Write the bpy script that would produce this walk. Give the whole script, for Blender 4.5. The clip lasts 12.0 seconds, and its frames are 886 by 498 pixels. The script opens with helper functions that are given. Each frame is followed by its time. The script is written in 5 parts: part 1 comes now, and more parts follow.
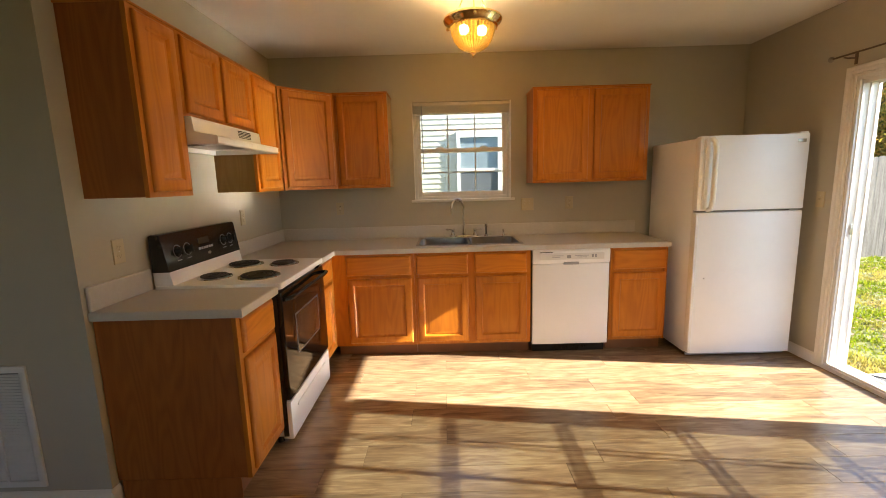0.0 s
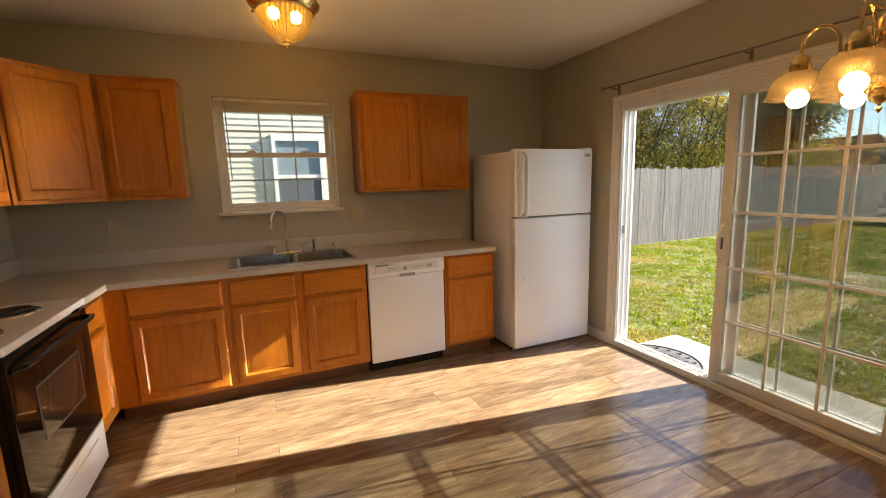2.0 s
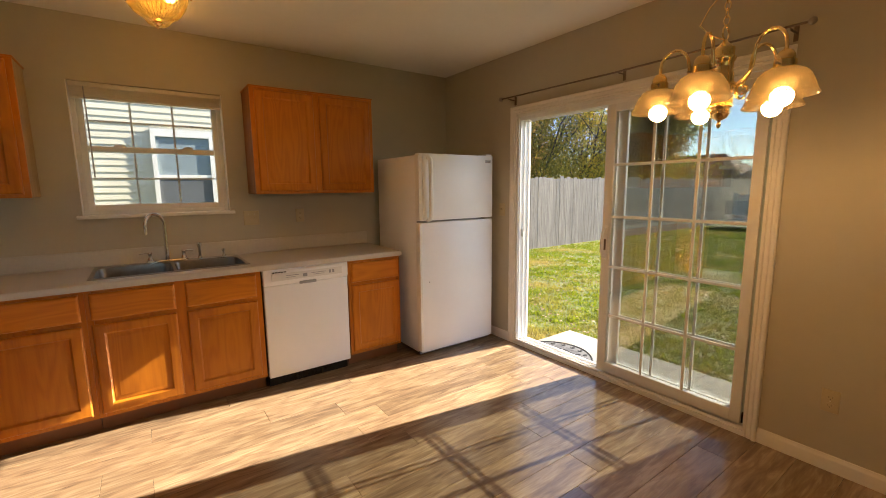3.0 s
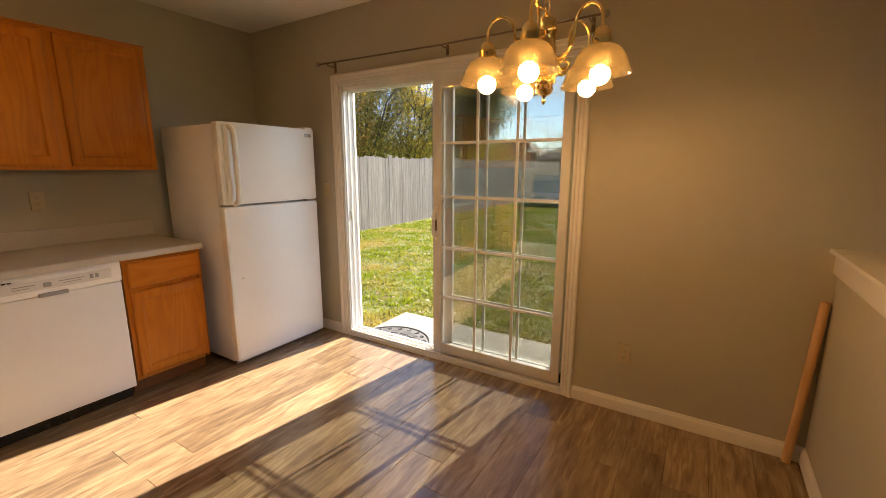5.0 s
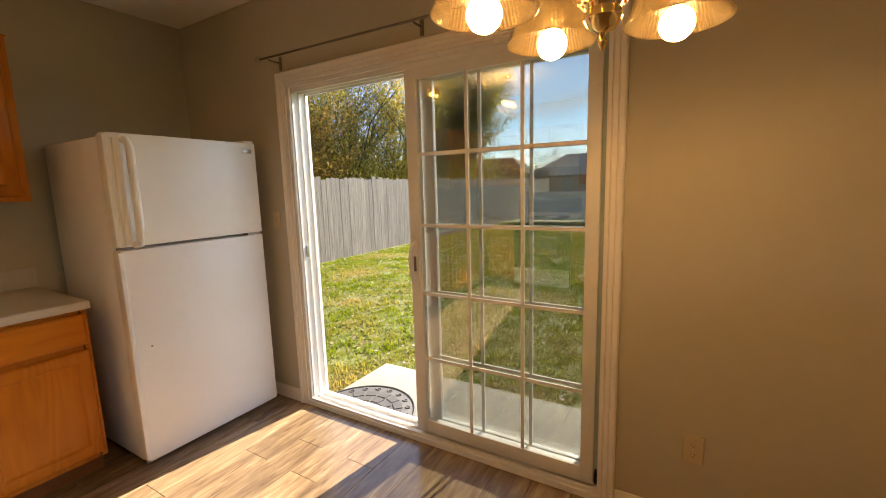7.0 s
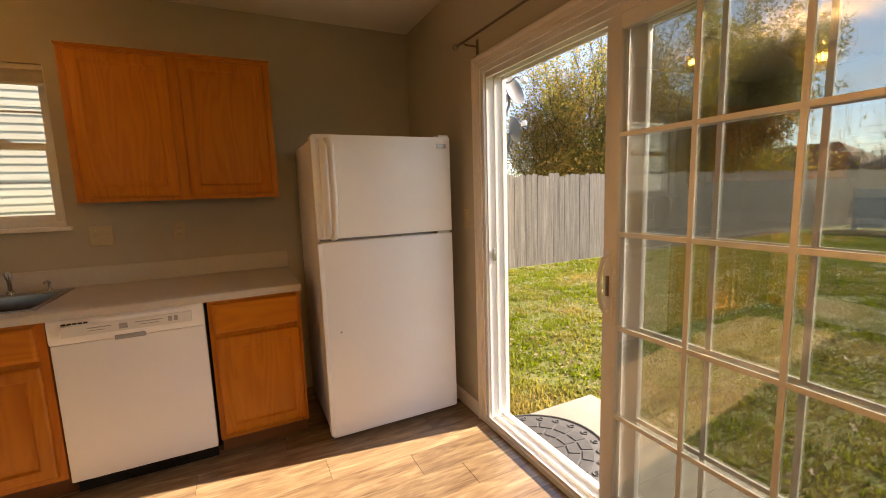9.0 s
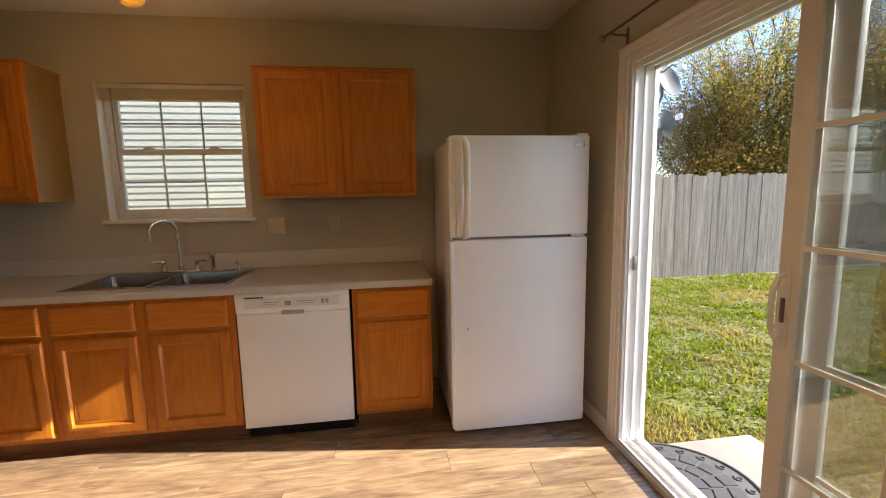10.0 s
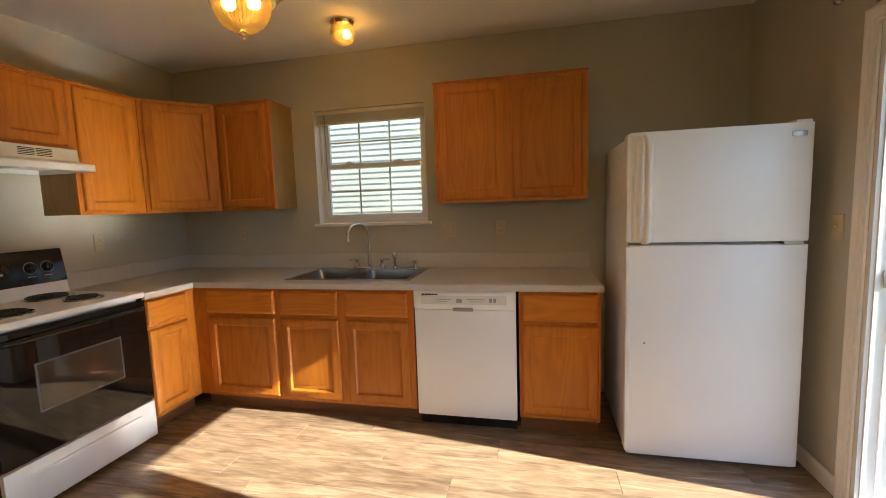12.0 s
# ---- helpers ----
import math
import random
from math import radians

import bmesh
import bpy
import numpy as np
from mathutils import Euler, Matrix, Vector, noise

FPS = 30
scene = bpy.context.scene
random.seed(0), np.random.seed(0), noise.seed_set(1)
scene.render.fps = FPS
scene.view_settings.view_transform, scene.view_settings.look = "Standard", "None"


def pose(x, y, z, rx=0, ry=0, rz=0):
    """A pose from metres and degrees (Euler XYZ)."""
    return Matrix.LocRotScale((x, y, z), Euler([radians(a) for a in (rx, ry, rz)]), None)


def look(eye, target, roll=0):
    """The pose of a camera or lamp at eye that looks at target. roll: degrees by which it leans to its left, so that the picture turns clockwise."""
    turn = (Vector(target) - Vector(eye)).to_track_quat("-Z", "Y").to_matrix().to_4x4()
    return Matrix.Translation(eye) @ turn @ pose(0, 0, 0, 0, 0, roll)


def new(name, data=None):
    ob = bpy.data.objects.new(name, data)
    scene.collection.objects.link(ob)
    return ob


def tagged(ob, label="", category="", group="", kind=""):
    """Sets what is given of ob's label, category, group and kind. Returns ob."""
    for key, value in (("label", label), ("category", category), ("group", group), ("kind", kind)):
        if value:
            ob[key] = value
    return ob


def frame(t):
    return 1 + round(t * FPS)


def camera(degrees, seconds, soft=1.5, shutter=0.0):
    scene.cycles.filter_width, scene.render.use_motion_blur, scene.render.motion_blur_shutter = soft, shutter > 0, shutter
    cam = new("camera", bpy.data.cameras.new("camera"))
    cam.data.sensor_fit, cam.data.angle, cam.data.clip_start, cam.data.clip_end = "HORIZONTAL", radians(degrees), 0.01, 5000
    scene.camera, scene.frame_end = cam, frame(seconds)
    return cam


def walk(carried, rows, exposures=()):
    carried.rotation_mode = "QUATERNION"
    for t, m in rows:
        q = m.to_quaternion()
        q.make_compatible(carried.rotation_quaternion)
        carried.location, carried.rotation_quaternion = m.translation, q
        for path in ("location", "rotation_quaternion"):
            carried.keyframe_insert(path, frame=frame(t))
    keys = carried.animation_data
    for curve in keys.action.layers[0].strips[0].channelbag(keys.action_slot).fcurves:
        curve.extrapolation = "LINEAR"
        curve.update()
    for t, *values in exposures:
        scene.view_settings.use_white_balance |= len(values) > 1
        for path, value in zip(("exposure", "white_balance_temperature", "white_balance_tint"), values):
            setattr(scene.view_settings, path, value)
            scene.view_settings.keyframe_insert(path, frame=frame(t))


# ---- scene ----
cam = camera(93.0, 12.0, soft=0.95)
PATH = [
    (0, (-0.032, -0.227, 1.414), (-0.045, 1.749, 1.1), -1.6),
    (0.5, (-0.011, -0.147, 1.413), (0.108, 1.823, 1.088), -1.9),
    (1, (-0.039, -0.06, 1.421), (0.271, 1.89, 1.1), -2.6),
    (1.5, (-0.043, 0.007, 1.432), (0.503, 1.905, 1.117), -2.1),
    (2, (-0.033, 0.025, 1.44), (0.746, 1.841, 1.13), -1.6),
    (2.5, (-0.004, 0.04, 1.426), (0.974, 1.76, 1.131), -1.2),
    (3, (0.028, 0.029, 1.418), (1.173, 1.643, 1.129), -0.6),
    (3.2, (0.035, 0.031, 1.418), (1.246, 1.596, 1.123), -0.7),
    (4.8, (0.183, 0.155, 1.408), (1.810, 1.247, 1.019), 0.3),
    (5, (0.244, 0.201, 1.407), (1.909, 1.240, 1.022), 0.1),
    (5.5, (0.400, 0.341, 1.413), (2.138, 1.257, 1.038), -0.2),
    (6, (0.544, 0.484, 1.425), (2.321, 1.335, 1.082), -1.1),
    (6.5, (0.702, 0.546, 1.415), (2.466, 1.434, 1.099), -1.5),
    (6.7, (0.792, 0.554, 1.403), (2.535, 1.486, 1.097), -1.6),
    (8.3, (1.347, 0.604, 1.391), (2.667, 2.084, 1.141), -2.3),
    (8.5, (1.407, 0.626, 1.382), (2.622, 2.196, 1.133), -2.6),
    (9, (1.464, 0.652, 1.38), (2.326, 2.436, 1.11), -1.9),
    (9.5, (1.47, 0.658, 1.377), (2.005, 2.568, 1.118), -0.9),
    (10, (1.469, 0.669, 1.385), (1.749, 2.632, 1.128), -1.1),
    (10.5, (1.454, 0.673, 1.387), (1.543, 2.655, 1.136), -1.7),
    (11, (1.427, 0.66, 1.384), (1.331, 2.644, 1.148), -2.1),
    (11.5, (1.42, 0.652, 1.389), (1.144, 2.619, 1.157), -2.3),
    (12, (1.383, 0.643, 1.368), (0.95, 2.585, 1.163), -1.9),
]
walk(cam, [(t, look(eye, target, roll)) for t, eye, target, roll in PATH],
     [(0, 3.16, 6750, 10), (1, 3.00, 6800, 10), (1.5, 2.78, 6800, 11), (2.5, 2.58, 7050, 13), (3.2, 2.60, 7150, 14), (5, 2.64, 7350, 15), (6.5, 2.55, 7350, 13), (8.5, 2.46, 8400, 20), (9, 2.40, 8400, 20), (9.5, 2.36, 7000, 15), (10.5, 2.36, 6500, 16), (12, 2.66, 6100, 9)])

# ---- light ----
SUN_WAY = Vector((-1.0, 0.15, -0.558)).normalized()
world = bpy.data.worlds.new("world")
scene.world = world
world.use_nodes = True
sky = world.node_tree.nodes.new("ShaderNodeTexSky")
sky.sky_type, sky.sun_disc = "NISHITA", False
sky.sun_elevation, sky.sun_rotation = radians(28.8), radians(98.5)
sky.altitude = 200
sky.air_density, sky.dust_density, sky.ozone_density = 0.8, 0.05, 3.0
back = world.node_tree.nodes["Background"]
back.inputs["Strength"].default_value = 0.078
wn, wl = world.node_tree.nodes, world.node_tree.links
wtc, wmp, wns, wmr, wmx = wn.new("ShaderNodeTexCoord"), wn.new("ShaderNodeMapping"), wn.new("ShaderNodeTexNoise"), wn.new("ShaderNodeMapRange"), wn.new("ShaderNodeMix")
wmp.inputs["Scale"].default_value = (1.6, 1.6, 9.0)
wns.inputs["Scale"].default_value, wns.inputs["Detail"].default_value, wns.inputs["Distortion"].default_value = 1.5, 7, 0.4
wmr.inputs[1].default_value, wmr.inputs[2].default_value, wmr.inputs[4].default_value = 0.50, 0.74, 0.9
wmx.data_type = "RGBA"
wmx.inputs[7].default_value = (4.2, 4.3, 4.5, 1)
wl.new(wtc.outputs["Generated"], wmp.inputs["Vector"])
wl.new(wmp.outputs[0], wns.inputs["Vector"])
wl.new(wns.outputs["Fac"], wmr.inputs[0])
wl.new(wmr.outputs[0], wmx.inputs[0])
wl.new(sky.outputs["Color"], wmx.inputs[6])
wl.new(wmx.outputs[2], back.inputs["Color"])

sun_data = bpy.data.lights.new("sun", "SUN")
sun_data.energy, sun_data.angle, sun_data.color = 3.9, radians(0.53), (1.0, 0.94, 0.85)
sun = new("sun", sun_data)
sun.matrix_world = look((0, 0, 12), Vector((0, 0, 12)) + SUN_WAY)


scene.cycles.caustics_reflective = True
scene.cycles.blur_glossy = 0.1


# ---- materials ----
def material(name, colour, rough=0.5, metal=0.0, second=None, scale=6.0, stretch=(1, 1, 1), bump=0.0, bump_scale=200.0, vary=0.0,
             fine=0.25, coat=0.0, rough_vary=0.08, spec=0.5):
    m = bpy.data.materials.new(name)
    m.use_nodes = True
    n, l = m.node_tree.nodes, m.node_tree.links
    b = n["Principled BSDF"]
    b.inputs["Roughness"].default_value, b.inputs["Metallic"].default_value = rough, metal
    b.inputs["Coat Weight"].default_value, b.inputs["Specular IOR Level"].default_value = coat, spec
    second = second or tuple(c * 0.86 for c in colour)
    tc, mp, info = n.new("ShaderNodeTexCoord"), n.new("ShaderNodeMapping"), n.new("ShaderNodeObjectInfo")
    mp.inputs["Scale"].default_value = stretch
    l.new(tc.outputs["Object"], mp.inputs["Vector"])
    shift = n.new("ShaderNodeVectorMath")
    shift.operation = "MULTIPLY_ADD"
    l.new(info.outputs["Random"], shift.inputs[0])
    shift.inputs[1].default_value = (7.3, 3.1, 5.7)
    l.new(mp.outputs["Vector"], shift.inputs[2])
    big, small = n.new("ShaderNodeTexNoise"), n.new("ShaderNodeTexNoise")
    big.inputs["Scale"].default_value, big.inputs["Detail"].default_value = scale, 5
    small.inputs["Scale"].default_value, small.inputs["Detail"].default_value = scale * 9, 4
    for t in (big, small):
        l.new(shift.outputs[0], t.inputs["Vector"])
    mixf = n.new("ShaderNodeMix")
    mixf.inputs[0].default_value = fine
    l.new(big.outputs["Fac"], mixf.inputs[2])
    l.new(small.outputs["Fac"], mixf.inputs[3])
    ramp = n.new("ShaderNodeValToRGB")
    ramp.color_ramp.elements[0].position, ramp.color_ramp.elements[1].position = 0.36, 0.64
    ramp.color_ramp.elements[0].color, ramp.color_ramp.elements[1].color = (*second, 1), (*colour, 1)
    l.new(mixf.outputs[0], ramp.inputs[0])
    out = ramp.outputs[0]
    if vary:
        hsv, mth = n.new("ShaderNodeHueSaturation"), n.new("ShaderNodeMath")
        mth.operation = "MULTIPLY_ADD"
        mth.inputs[1].default_value, mth.inputs[2].default_value = 2 * vary, 1 - vary
        l.new(info.outputs["Random"], mth.inputs[0])
        l.new(mth.outputs[0], hsv.inputs["Value"])
        l.new(out, hsv.inputs["Color"])
        out = hsv.outputs[0]
    l.new(out, b.inputs["Base Color"])
    rr = n.new("ShaderNodeMapRange")
    rr.inputs[3].default_value, rr.inputs[4].default_value = max(0.02, rough - rough_vary), min(1, rough + rough_vary)
    l.new(big.outputs["Fac"], rr.inputs[0])
    l.new(rr.outputs[0], b.inputs["Roughness"])
    if bump:
        bn, bp = n.new("ShaderNodeTexNoise"), n.new("ShaderNodeBump")
        bn.inputs["Scale"].default_value, bn.inputs["Detail"].default_value = bump_scale, 3
        bp.inputs["Strength"].default_value, bp.inputs["Distance"].default_value = bump, 0.002
        l.new(mp.outputs["Vector"], bn.inputs["Vector"])
        l.new(bn.outputs["Fac"], bp.inputs["Height"])
        l.new(bp.outputs[0], b.inputs["Normal"])
    return m


def oak(name, light, mid, dark, along, rough=0.38, vary=0.08):
    """Stained oak: long grain, cathedral figure and fine pores; along is the axis of the grain."""
    m = bpy.data.materials.new(name)
    m.use_nodes = True
    n, l = m.node_tree.nodes, m.node_tree.links
    b = n["Principled BSDF"]
    tc, info = n.new("ShaderNodeTexCoord"), n.new("ShaderNodeObjectInfo")
    shift = n.new("ShaderNodeVectorMath")
    shift.operation = "MULTIPLY_ADD"
    shift.inputs[1].default_value = (3.7, 5.1, 8.3)
    l.new(info.outputs["Random"], shift.inputs[0])
    l.new(tc.outputs["Object"], shift.inputs[2])

    def stretched(across, long):
        mp = n.new("ShaderNodeMapping")
        mp.inputs["Scale"].default_value = tuple(long if a == along else across for a in "xyz")
        l.new(shift.outputs[0], mp.inputs["Vector"])
        return mp.outputs[0]
    figure, pores, tone = n.new("ShaderNodeTexNoise"), n.new("ShaderNodeTexNoise"), n.new("ShaderNodeTexNoise")
    for t, s, d, v in ((figure, 1.0, 2, stretched(5, 0.7)), (pores, 1.0, 5, stretched(150, 5)), (tone, 1.0, 4, stretched(14, 1.0))):
        t.inputs["Scale"].default_value, t.inputs["Detail"].default_value = s, d
        l.new(v, t.inputs["Vector"])
    # growth rings cut through: bands of the slow noise
    mul, sine, half = n.new("ShaderNodeMath"), n.new("ShaderNodeMath"), n.new("ShaderNodeMath")
    mul.operation, sine.operation, half.operation = "MULTIPLY", "SINE", "MULTIPLY_ADD"
    mul.inputs[1].default_value = 95
    half.inputs[1].default_value, half.inputs[2].default_value = 0.5, 0.5
    l.new(figure.outputs["Fac"], mul.inputs[0])
    l.new(mul.outputs[0], sine.inputs[0])
    l.new(sine.outputs[0], half.inputs[0])
    a, c = n.new("ShaderNodeMix"), n.new("ShaderNodeMix")
    a.inputs[0].default_value, c.inputs[0].default_value = 0.62, 0.5
    l.new(half.outputs[0], a.inputs[2])
    l.new(pores.outputs["Fac"], a.inputs[3])
    l.new(a.outputs[0], c.inputs[2])
    l.new(tone.outputs["Fac"], c.inputs[3])
    ramp = n.new("ShaderNodeValToRGB")
    e = ramp.color_ramp.elements
    e[0].position, e[1].position = 0.22, 0.72
    e[0].color, e[1].color = (*dark, 1), (*light, 1)
    e.new(0.46).color = (*mid, 1)
    l.new(c.outputs[0], ramp.inputs[0])
    hsv, mth = n.new("ShaderNodeHueSaturation"), n.new("ShaderNodeMath")
    mth.operation = "MULTIPLY_ADD"
    mth.inputs[1].default_value, mth.inputs[2].default_value = 2 * vary, 1 - vary
    l.new(info.outputs["Random"], mth.inputs[0])
    l.new(mth.outputs[0], hsv.inputs["Value"])
    l.new(ramp.outputs[0], hsv.inputs["Color"])
    l.new(hsv.outputs[0], b.inputs["Base Color"])
    b.inputs["Specular IOR Level"].default_value = 0.38
    rr, bp = n.new("ShaderNodeMapRange"), n.new("ShaderNodeBump")
    rr.inputs[3].default_value, rr.inputs[4].default_value = rough + 0.1, rough - 0.08
    l.new(c.outputs[0], rr.inputs[0])
    l.new(rr.outputs[0], b.inputs["Roughness"])
    bp.inputs["Strength"].default_value, bp.inputs["Distance"].default_value = 0.12, 0.001
    l.new(a.outputs[0], bp.inputs["Height"])
    l.new(bp.outputs[0], b.inputs["Normal"])
    return m


def glass(name, tint, gloss=0.03):
    m = bpy.data.materials.new(name)
    m.use_nodes = True
    n, l = m.node_tree.nodes, m.node_tree.links
    n.remove(n["Principled BSDF"])
    tr, gl, mx = n.new("ShaderNodeBsdfTransparent"), n.new("ShaderNodeBsdfGlossy"), n.new("ShaderNodeMixShader")
    lw, pw, ad = n.new("ShaderNodeLayerWeight"), n.new("ShaderNodeMath"), n.new("ShaderNodeMath")
    tr.inputs[0].default_value = (*tint, 1)
    gl.inputs["Roughness"].default_value = 0.0
    lw.inputs[0].default_value = 0.5
    pw.operation, ad.operation = "POWER", "MULTIPLY_ADD"
    pw.inputs[1].default_value = 5.0
    ad.inputs[1].default_value, ad.inputs[2].default_value = 1 - gloss, gloss
    l.new(lw.outputs["Facing"], pw.inputs[0])
    l.new(pw.outputs[0], ad.inputs[0])
    l.new(ad.outputs[0], mx.inputs[0])
    l.new(tr.outputs[0], mx.inputs[1])
    l.new(gl.outputs[0], mx.inputs[2])
    l.new(mx.outputs[0], n["Material Output"].inputs[0])
    return m


def screen_mesh(name, colour, open_share):
    """Woven screen: threads too fine to tell apart, so a share of the light goes straight through."""
    m = bpy.data.materials.new(name)
    m.use_nodes = True
    n, l = m.node_tree.nodes, m.node_tree.links
    b = n["Principled BSDF"]
    b.inputs["Base Color"].default_value, b.inputs["Roughness"].default_value = (*colour, 1), 0.7
    tr, mx, tc, wv = n.new("ShaderNodeBsdfTransparent"), n.new("ShaderNodeMixShader"), n.new("ShaderNodeTexCoord"), n.new("ShaderNodeTexNoise")
    mr = n.new("ShaderNodeMapRange")
    wv.inputs["Scale"].default_value = 40
    mr.inputs[3].default_value, mr.inputs[4].default_value = open_share - 0.04, open_share + 0.04
    l.new(tc.outputs["Object"], wv.inputs["Vector"])
    l.new(wv.outputs["Fac"], mr.inputs[0])
    l.new(mr.outputs[0], mx.inputs[0])
    l.new(b.outputs[0], mx.inputs[1])
    l.new(tr.outputs[0], mx.inputs[2])
    l.new(mx.outputs[0], n["Material Output"].inputs[0])
    return m


def shade_glass(name, tint, clear, scatter, centre=0.0, ribs=36):
    """Ribbed amber lamp glass: lets light through, scatters some, shines a little."""
    m = bpy.data.materials.new(name)
    m.use_nodes = True
    n, l = m.node_tree.nodes, m.node_tree.links
    n.remove(n["Principled BSDF"])
    tr, tl, gl, fr = n.new("ShaderNodeBsdfTransparent"), n.new("ShaderNodeBsdfTranslucent"), n.new("ShaderNodeBsdfGlossy"), n.new("ShaderNodeFresnel")
    df, m0, m1, m2 = n.new("ShaderNodeBsdfDiffuse"), n.new("ShaderNodeMixShader"), n.new("ShaderNodeMixShader"), n.new("ShaderNodeMixShader")
    ns = n.new("ShaderNodeTexNoise")
    ns.inputs["Scale"].default_value = 30
    mr = n.new("ShaderNodeMapRange")
    mr.inputs[3].default_value, mr.inputs[4].default_value = clear - 0.1, clear + 0.1
    l.new(ns.outputs["Fac"], mr.inputs[0])
    # pressed ribs run round the axis: thick and thin glass by turns
    tc, xyz = n.new("ShaderNodeTexCoord"), n.new("ShaderNodeSeparateXYZ")
    l.new(tc.outputs["Object"], xyz.inputs[0])
    ops = []
    for op, second in (("SUBTRACT", centre), ("ARCTAN2", None), ("MULTIPLY", float(ribs)), ("SINE", None), ("MULTIPLY", 0.21), ("ADD", None)):
        k = n.new("ShaderNodeMath")
        k.operation = op
        if second is not None:
            k.inputs[1].default_value = second
        ops.append(k)
    l.new(xyz.outputs[0], ops[0].inputs[0])
    l.new(xyz.outputs[1], ops[1].inputs[0]), l.new(ops[0].outputs[0], ops[1].inputs[1])
    for p, q in zip(ops[1:], ops[2:]):
        l.new(p.outputs[0], q.inputs[0])
    l.new(mr.outputs[0], ops[5].inputs[1])
    ops[5].use_clamp = True
    tr.inputs[0].default_value = (*tint, 1)
    tl.inputs[0].default_value = df.inputs[0].default_value = (*scatter, 1)
    gl.inputs["Roughness"].default_value, fr.inputs[0].default_value = 0.12, 1.5
    m0.inputs[0].default_value = 0.35
    l.new(tl.outputs[0], m0.inputs[1]), l.new(df.outputs[0], m0.inputs[2])
    l.new(ops[5].outputs[0], m1.inputs[0]), l.new(m0.outputs[0], m1.inputs[1]), l.new(tr.outputs[0], m1.inputs[2])
    l.new(fr.outputs[0], m2.inputs[0]), l.new(m1.outputs[0], m2.inputs[1]), l.new(gl.outputs[0], m2.inputs[2])
    l.new(m2.outputs[0], n["Material Output"].inputs[0])
    return m


def glow(name, colour, strength):
    m = bpy.data.materials.new(name)
    m.use_nodes = True
    b = m.node_tree.nodes["Principled BSDF"]
    b.inputs["Base Color"].default_value = (0.8, 0.75, 0.65, 1)
    b.inputs["Emission Color"].default_value, b.inputs["Emission Strength"].default_value = (*colour, 1), strength
    return m


M_WALL = material("wall_paint", (0.48, 0.443, 0.350), 0.75, second=(0.45, 0.413, 0.325), scale=1.5, bump=0.12, bump_scale=260)
M_CEIL = material("ceiling_paint", (0.84, 0.81, 0.75), 0.9, second=(0.80, 0.77, 0.71), scale=2, bump=0.35, bump_scale=170)
M_TRIM = material("white_trim_paint", (0.78, 0.75, 0.70), 0.42, second=(0.72, 0.69, 0.64), scale=4, bump=0.05, bump_scale=90)
M_VINYL = material("white_vinyl", (0.74, 0.73, 0.70), 0.38, second=(0.68, 0.67, 0.64), scale=5)
M_OAK = oak("honey_oak_upright", (0.53, 0.180, 0.014), (0.47, 0.150, 0.011), (0.37, 0.108, 0.008), "z")
M_OAK_X = oak("honey_oak_level", (0.53, 0.180, 0.014), (0.47, 0.150, 0.011), (0.37, 0.108, 0.008), "x")
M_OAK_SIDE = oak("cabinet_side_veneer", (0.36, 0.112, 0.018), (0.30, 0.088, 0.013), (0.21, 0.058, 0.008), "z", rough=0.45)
# window light reflected on the glossy side veneer is put into this tan
M_TAN_LIT = oak("window_lit_tan_side", (0.36, 0.215, 0.070), (0.33, 0.190, 0.058), (0.29, 0.160, 0.045), "z", rough=0.32)
M_KICK = material("toe_kick", (0.22, 0.085, 0.025), 0.6, scale=8)
M_PALE = oak("raw_maple_interior", (0.55, 0.40, 0.24), (0.50, 0.35, 0.20), (0.44, 0.29, 0.16), "y", rough=0.5)
M_TOP = material("laminate_worktop", (0.56, 0.52, 0.455), 0.33, second=(0.50, 0.455, 0.395), scale=60, fine=0.6, bump=0.05, bump_scale=300)
M_WHITE = material("appliance_enamel", (0.86, 0.86, 0.85), 0.32, second=(0.83, 0.83, 0.82), scale=3, bump=0.05, bump_scale=420)
M_FRIDGE = material("pebbled_fridge_enamel", (0.87, 0.87, 0.87), 0.34, second=(0.84, 0.84, 0.84), scale=3, bump=0.22, bump_scale=330)
M_ALMOND = material("aged_fridge_handle", (0.84, 0.82, 0.77), 0.4, scale=5)
M_PRINT = material("grey_print", (0.35, 0.35, 0.36), 0.6)
M_BLACK = material("black_enamel", (0.012, 0.012, 0.013), 0.18, second=(0.02, 0.02, 0.02), scale=4)
M_OVEN = material("black_oven_glass", (0.010, 0.009, 0.009), 0.04, second=(0.012, 0.011, 0.010), scale=3, rough_vary=0.01)
M_OVENWIN = material("oven_window", (0.060, 0.045, 0.032), 0.05, scale=3, rough_vary=0.01, spec=0.8)
M_TRIMDARK = material("smoked_window_trim", (0.13, 0.125, 0.12), 0.35)
M_COIL = material("burner_coil", (0.035, 0.033, 0.032), 0.55, scale=20, bump=0.2, bump_scale=150)
M_DARK = material("dark_gap", (0.02, 0.018, 0.016), 0.8)
M_STEEL = material("brushed_steel", (0.38, 0.345, 0.30), 0.30, 1.0, second=(0.28, 0.255, 0.22), scale=4, stretch=(1, 14, 1))
M_CHROME = material("chrome", (0.78, 0.77, 0.75), 0.08, 1.0, second=(0.7, 0.69, 0.67), scale=6, rough_vary=0.03)
M_BRASS = material("polished_brass", (1.0, 0.81, 0.44), 0.13, 1.0, second=(0.88, 0.64, 0.27), scale=9, rough_vary=0.05)
M_IVORY = material("ivory_plastic", (0.56, 0.48, 0.31), 0.4, second=(0.52, 0.44, 0.28), scale=8)
M_ROD = material("bronze_rod", (0.20, 0.15, 0.11), 0.35, 0.8, scale=12)
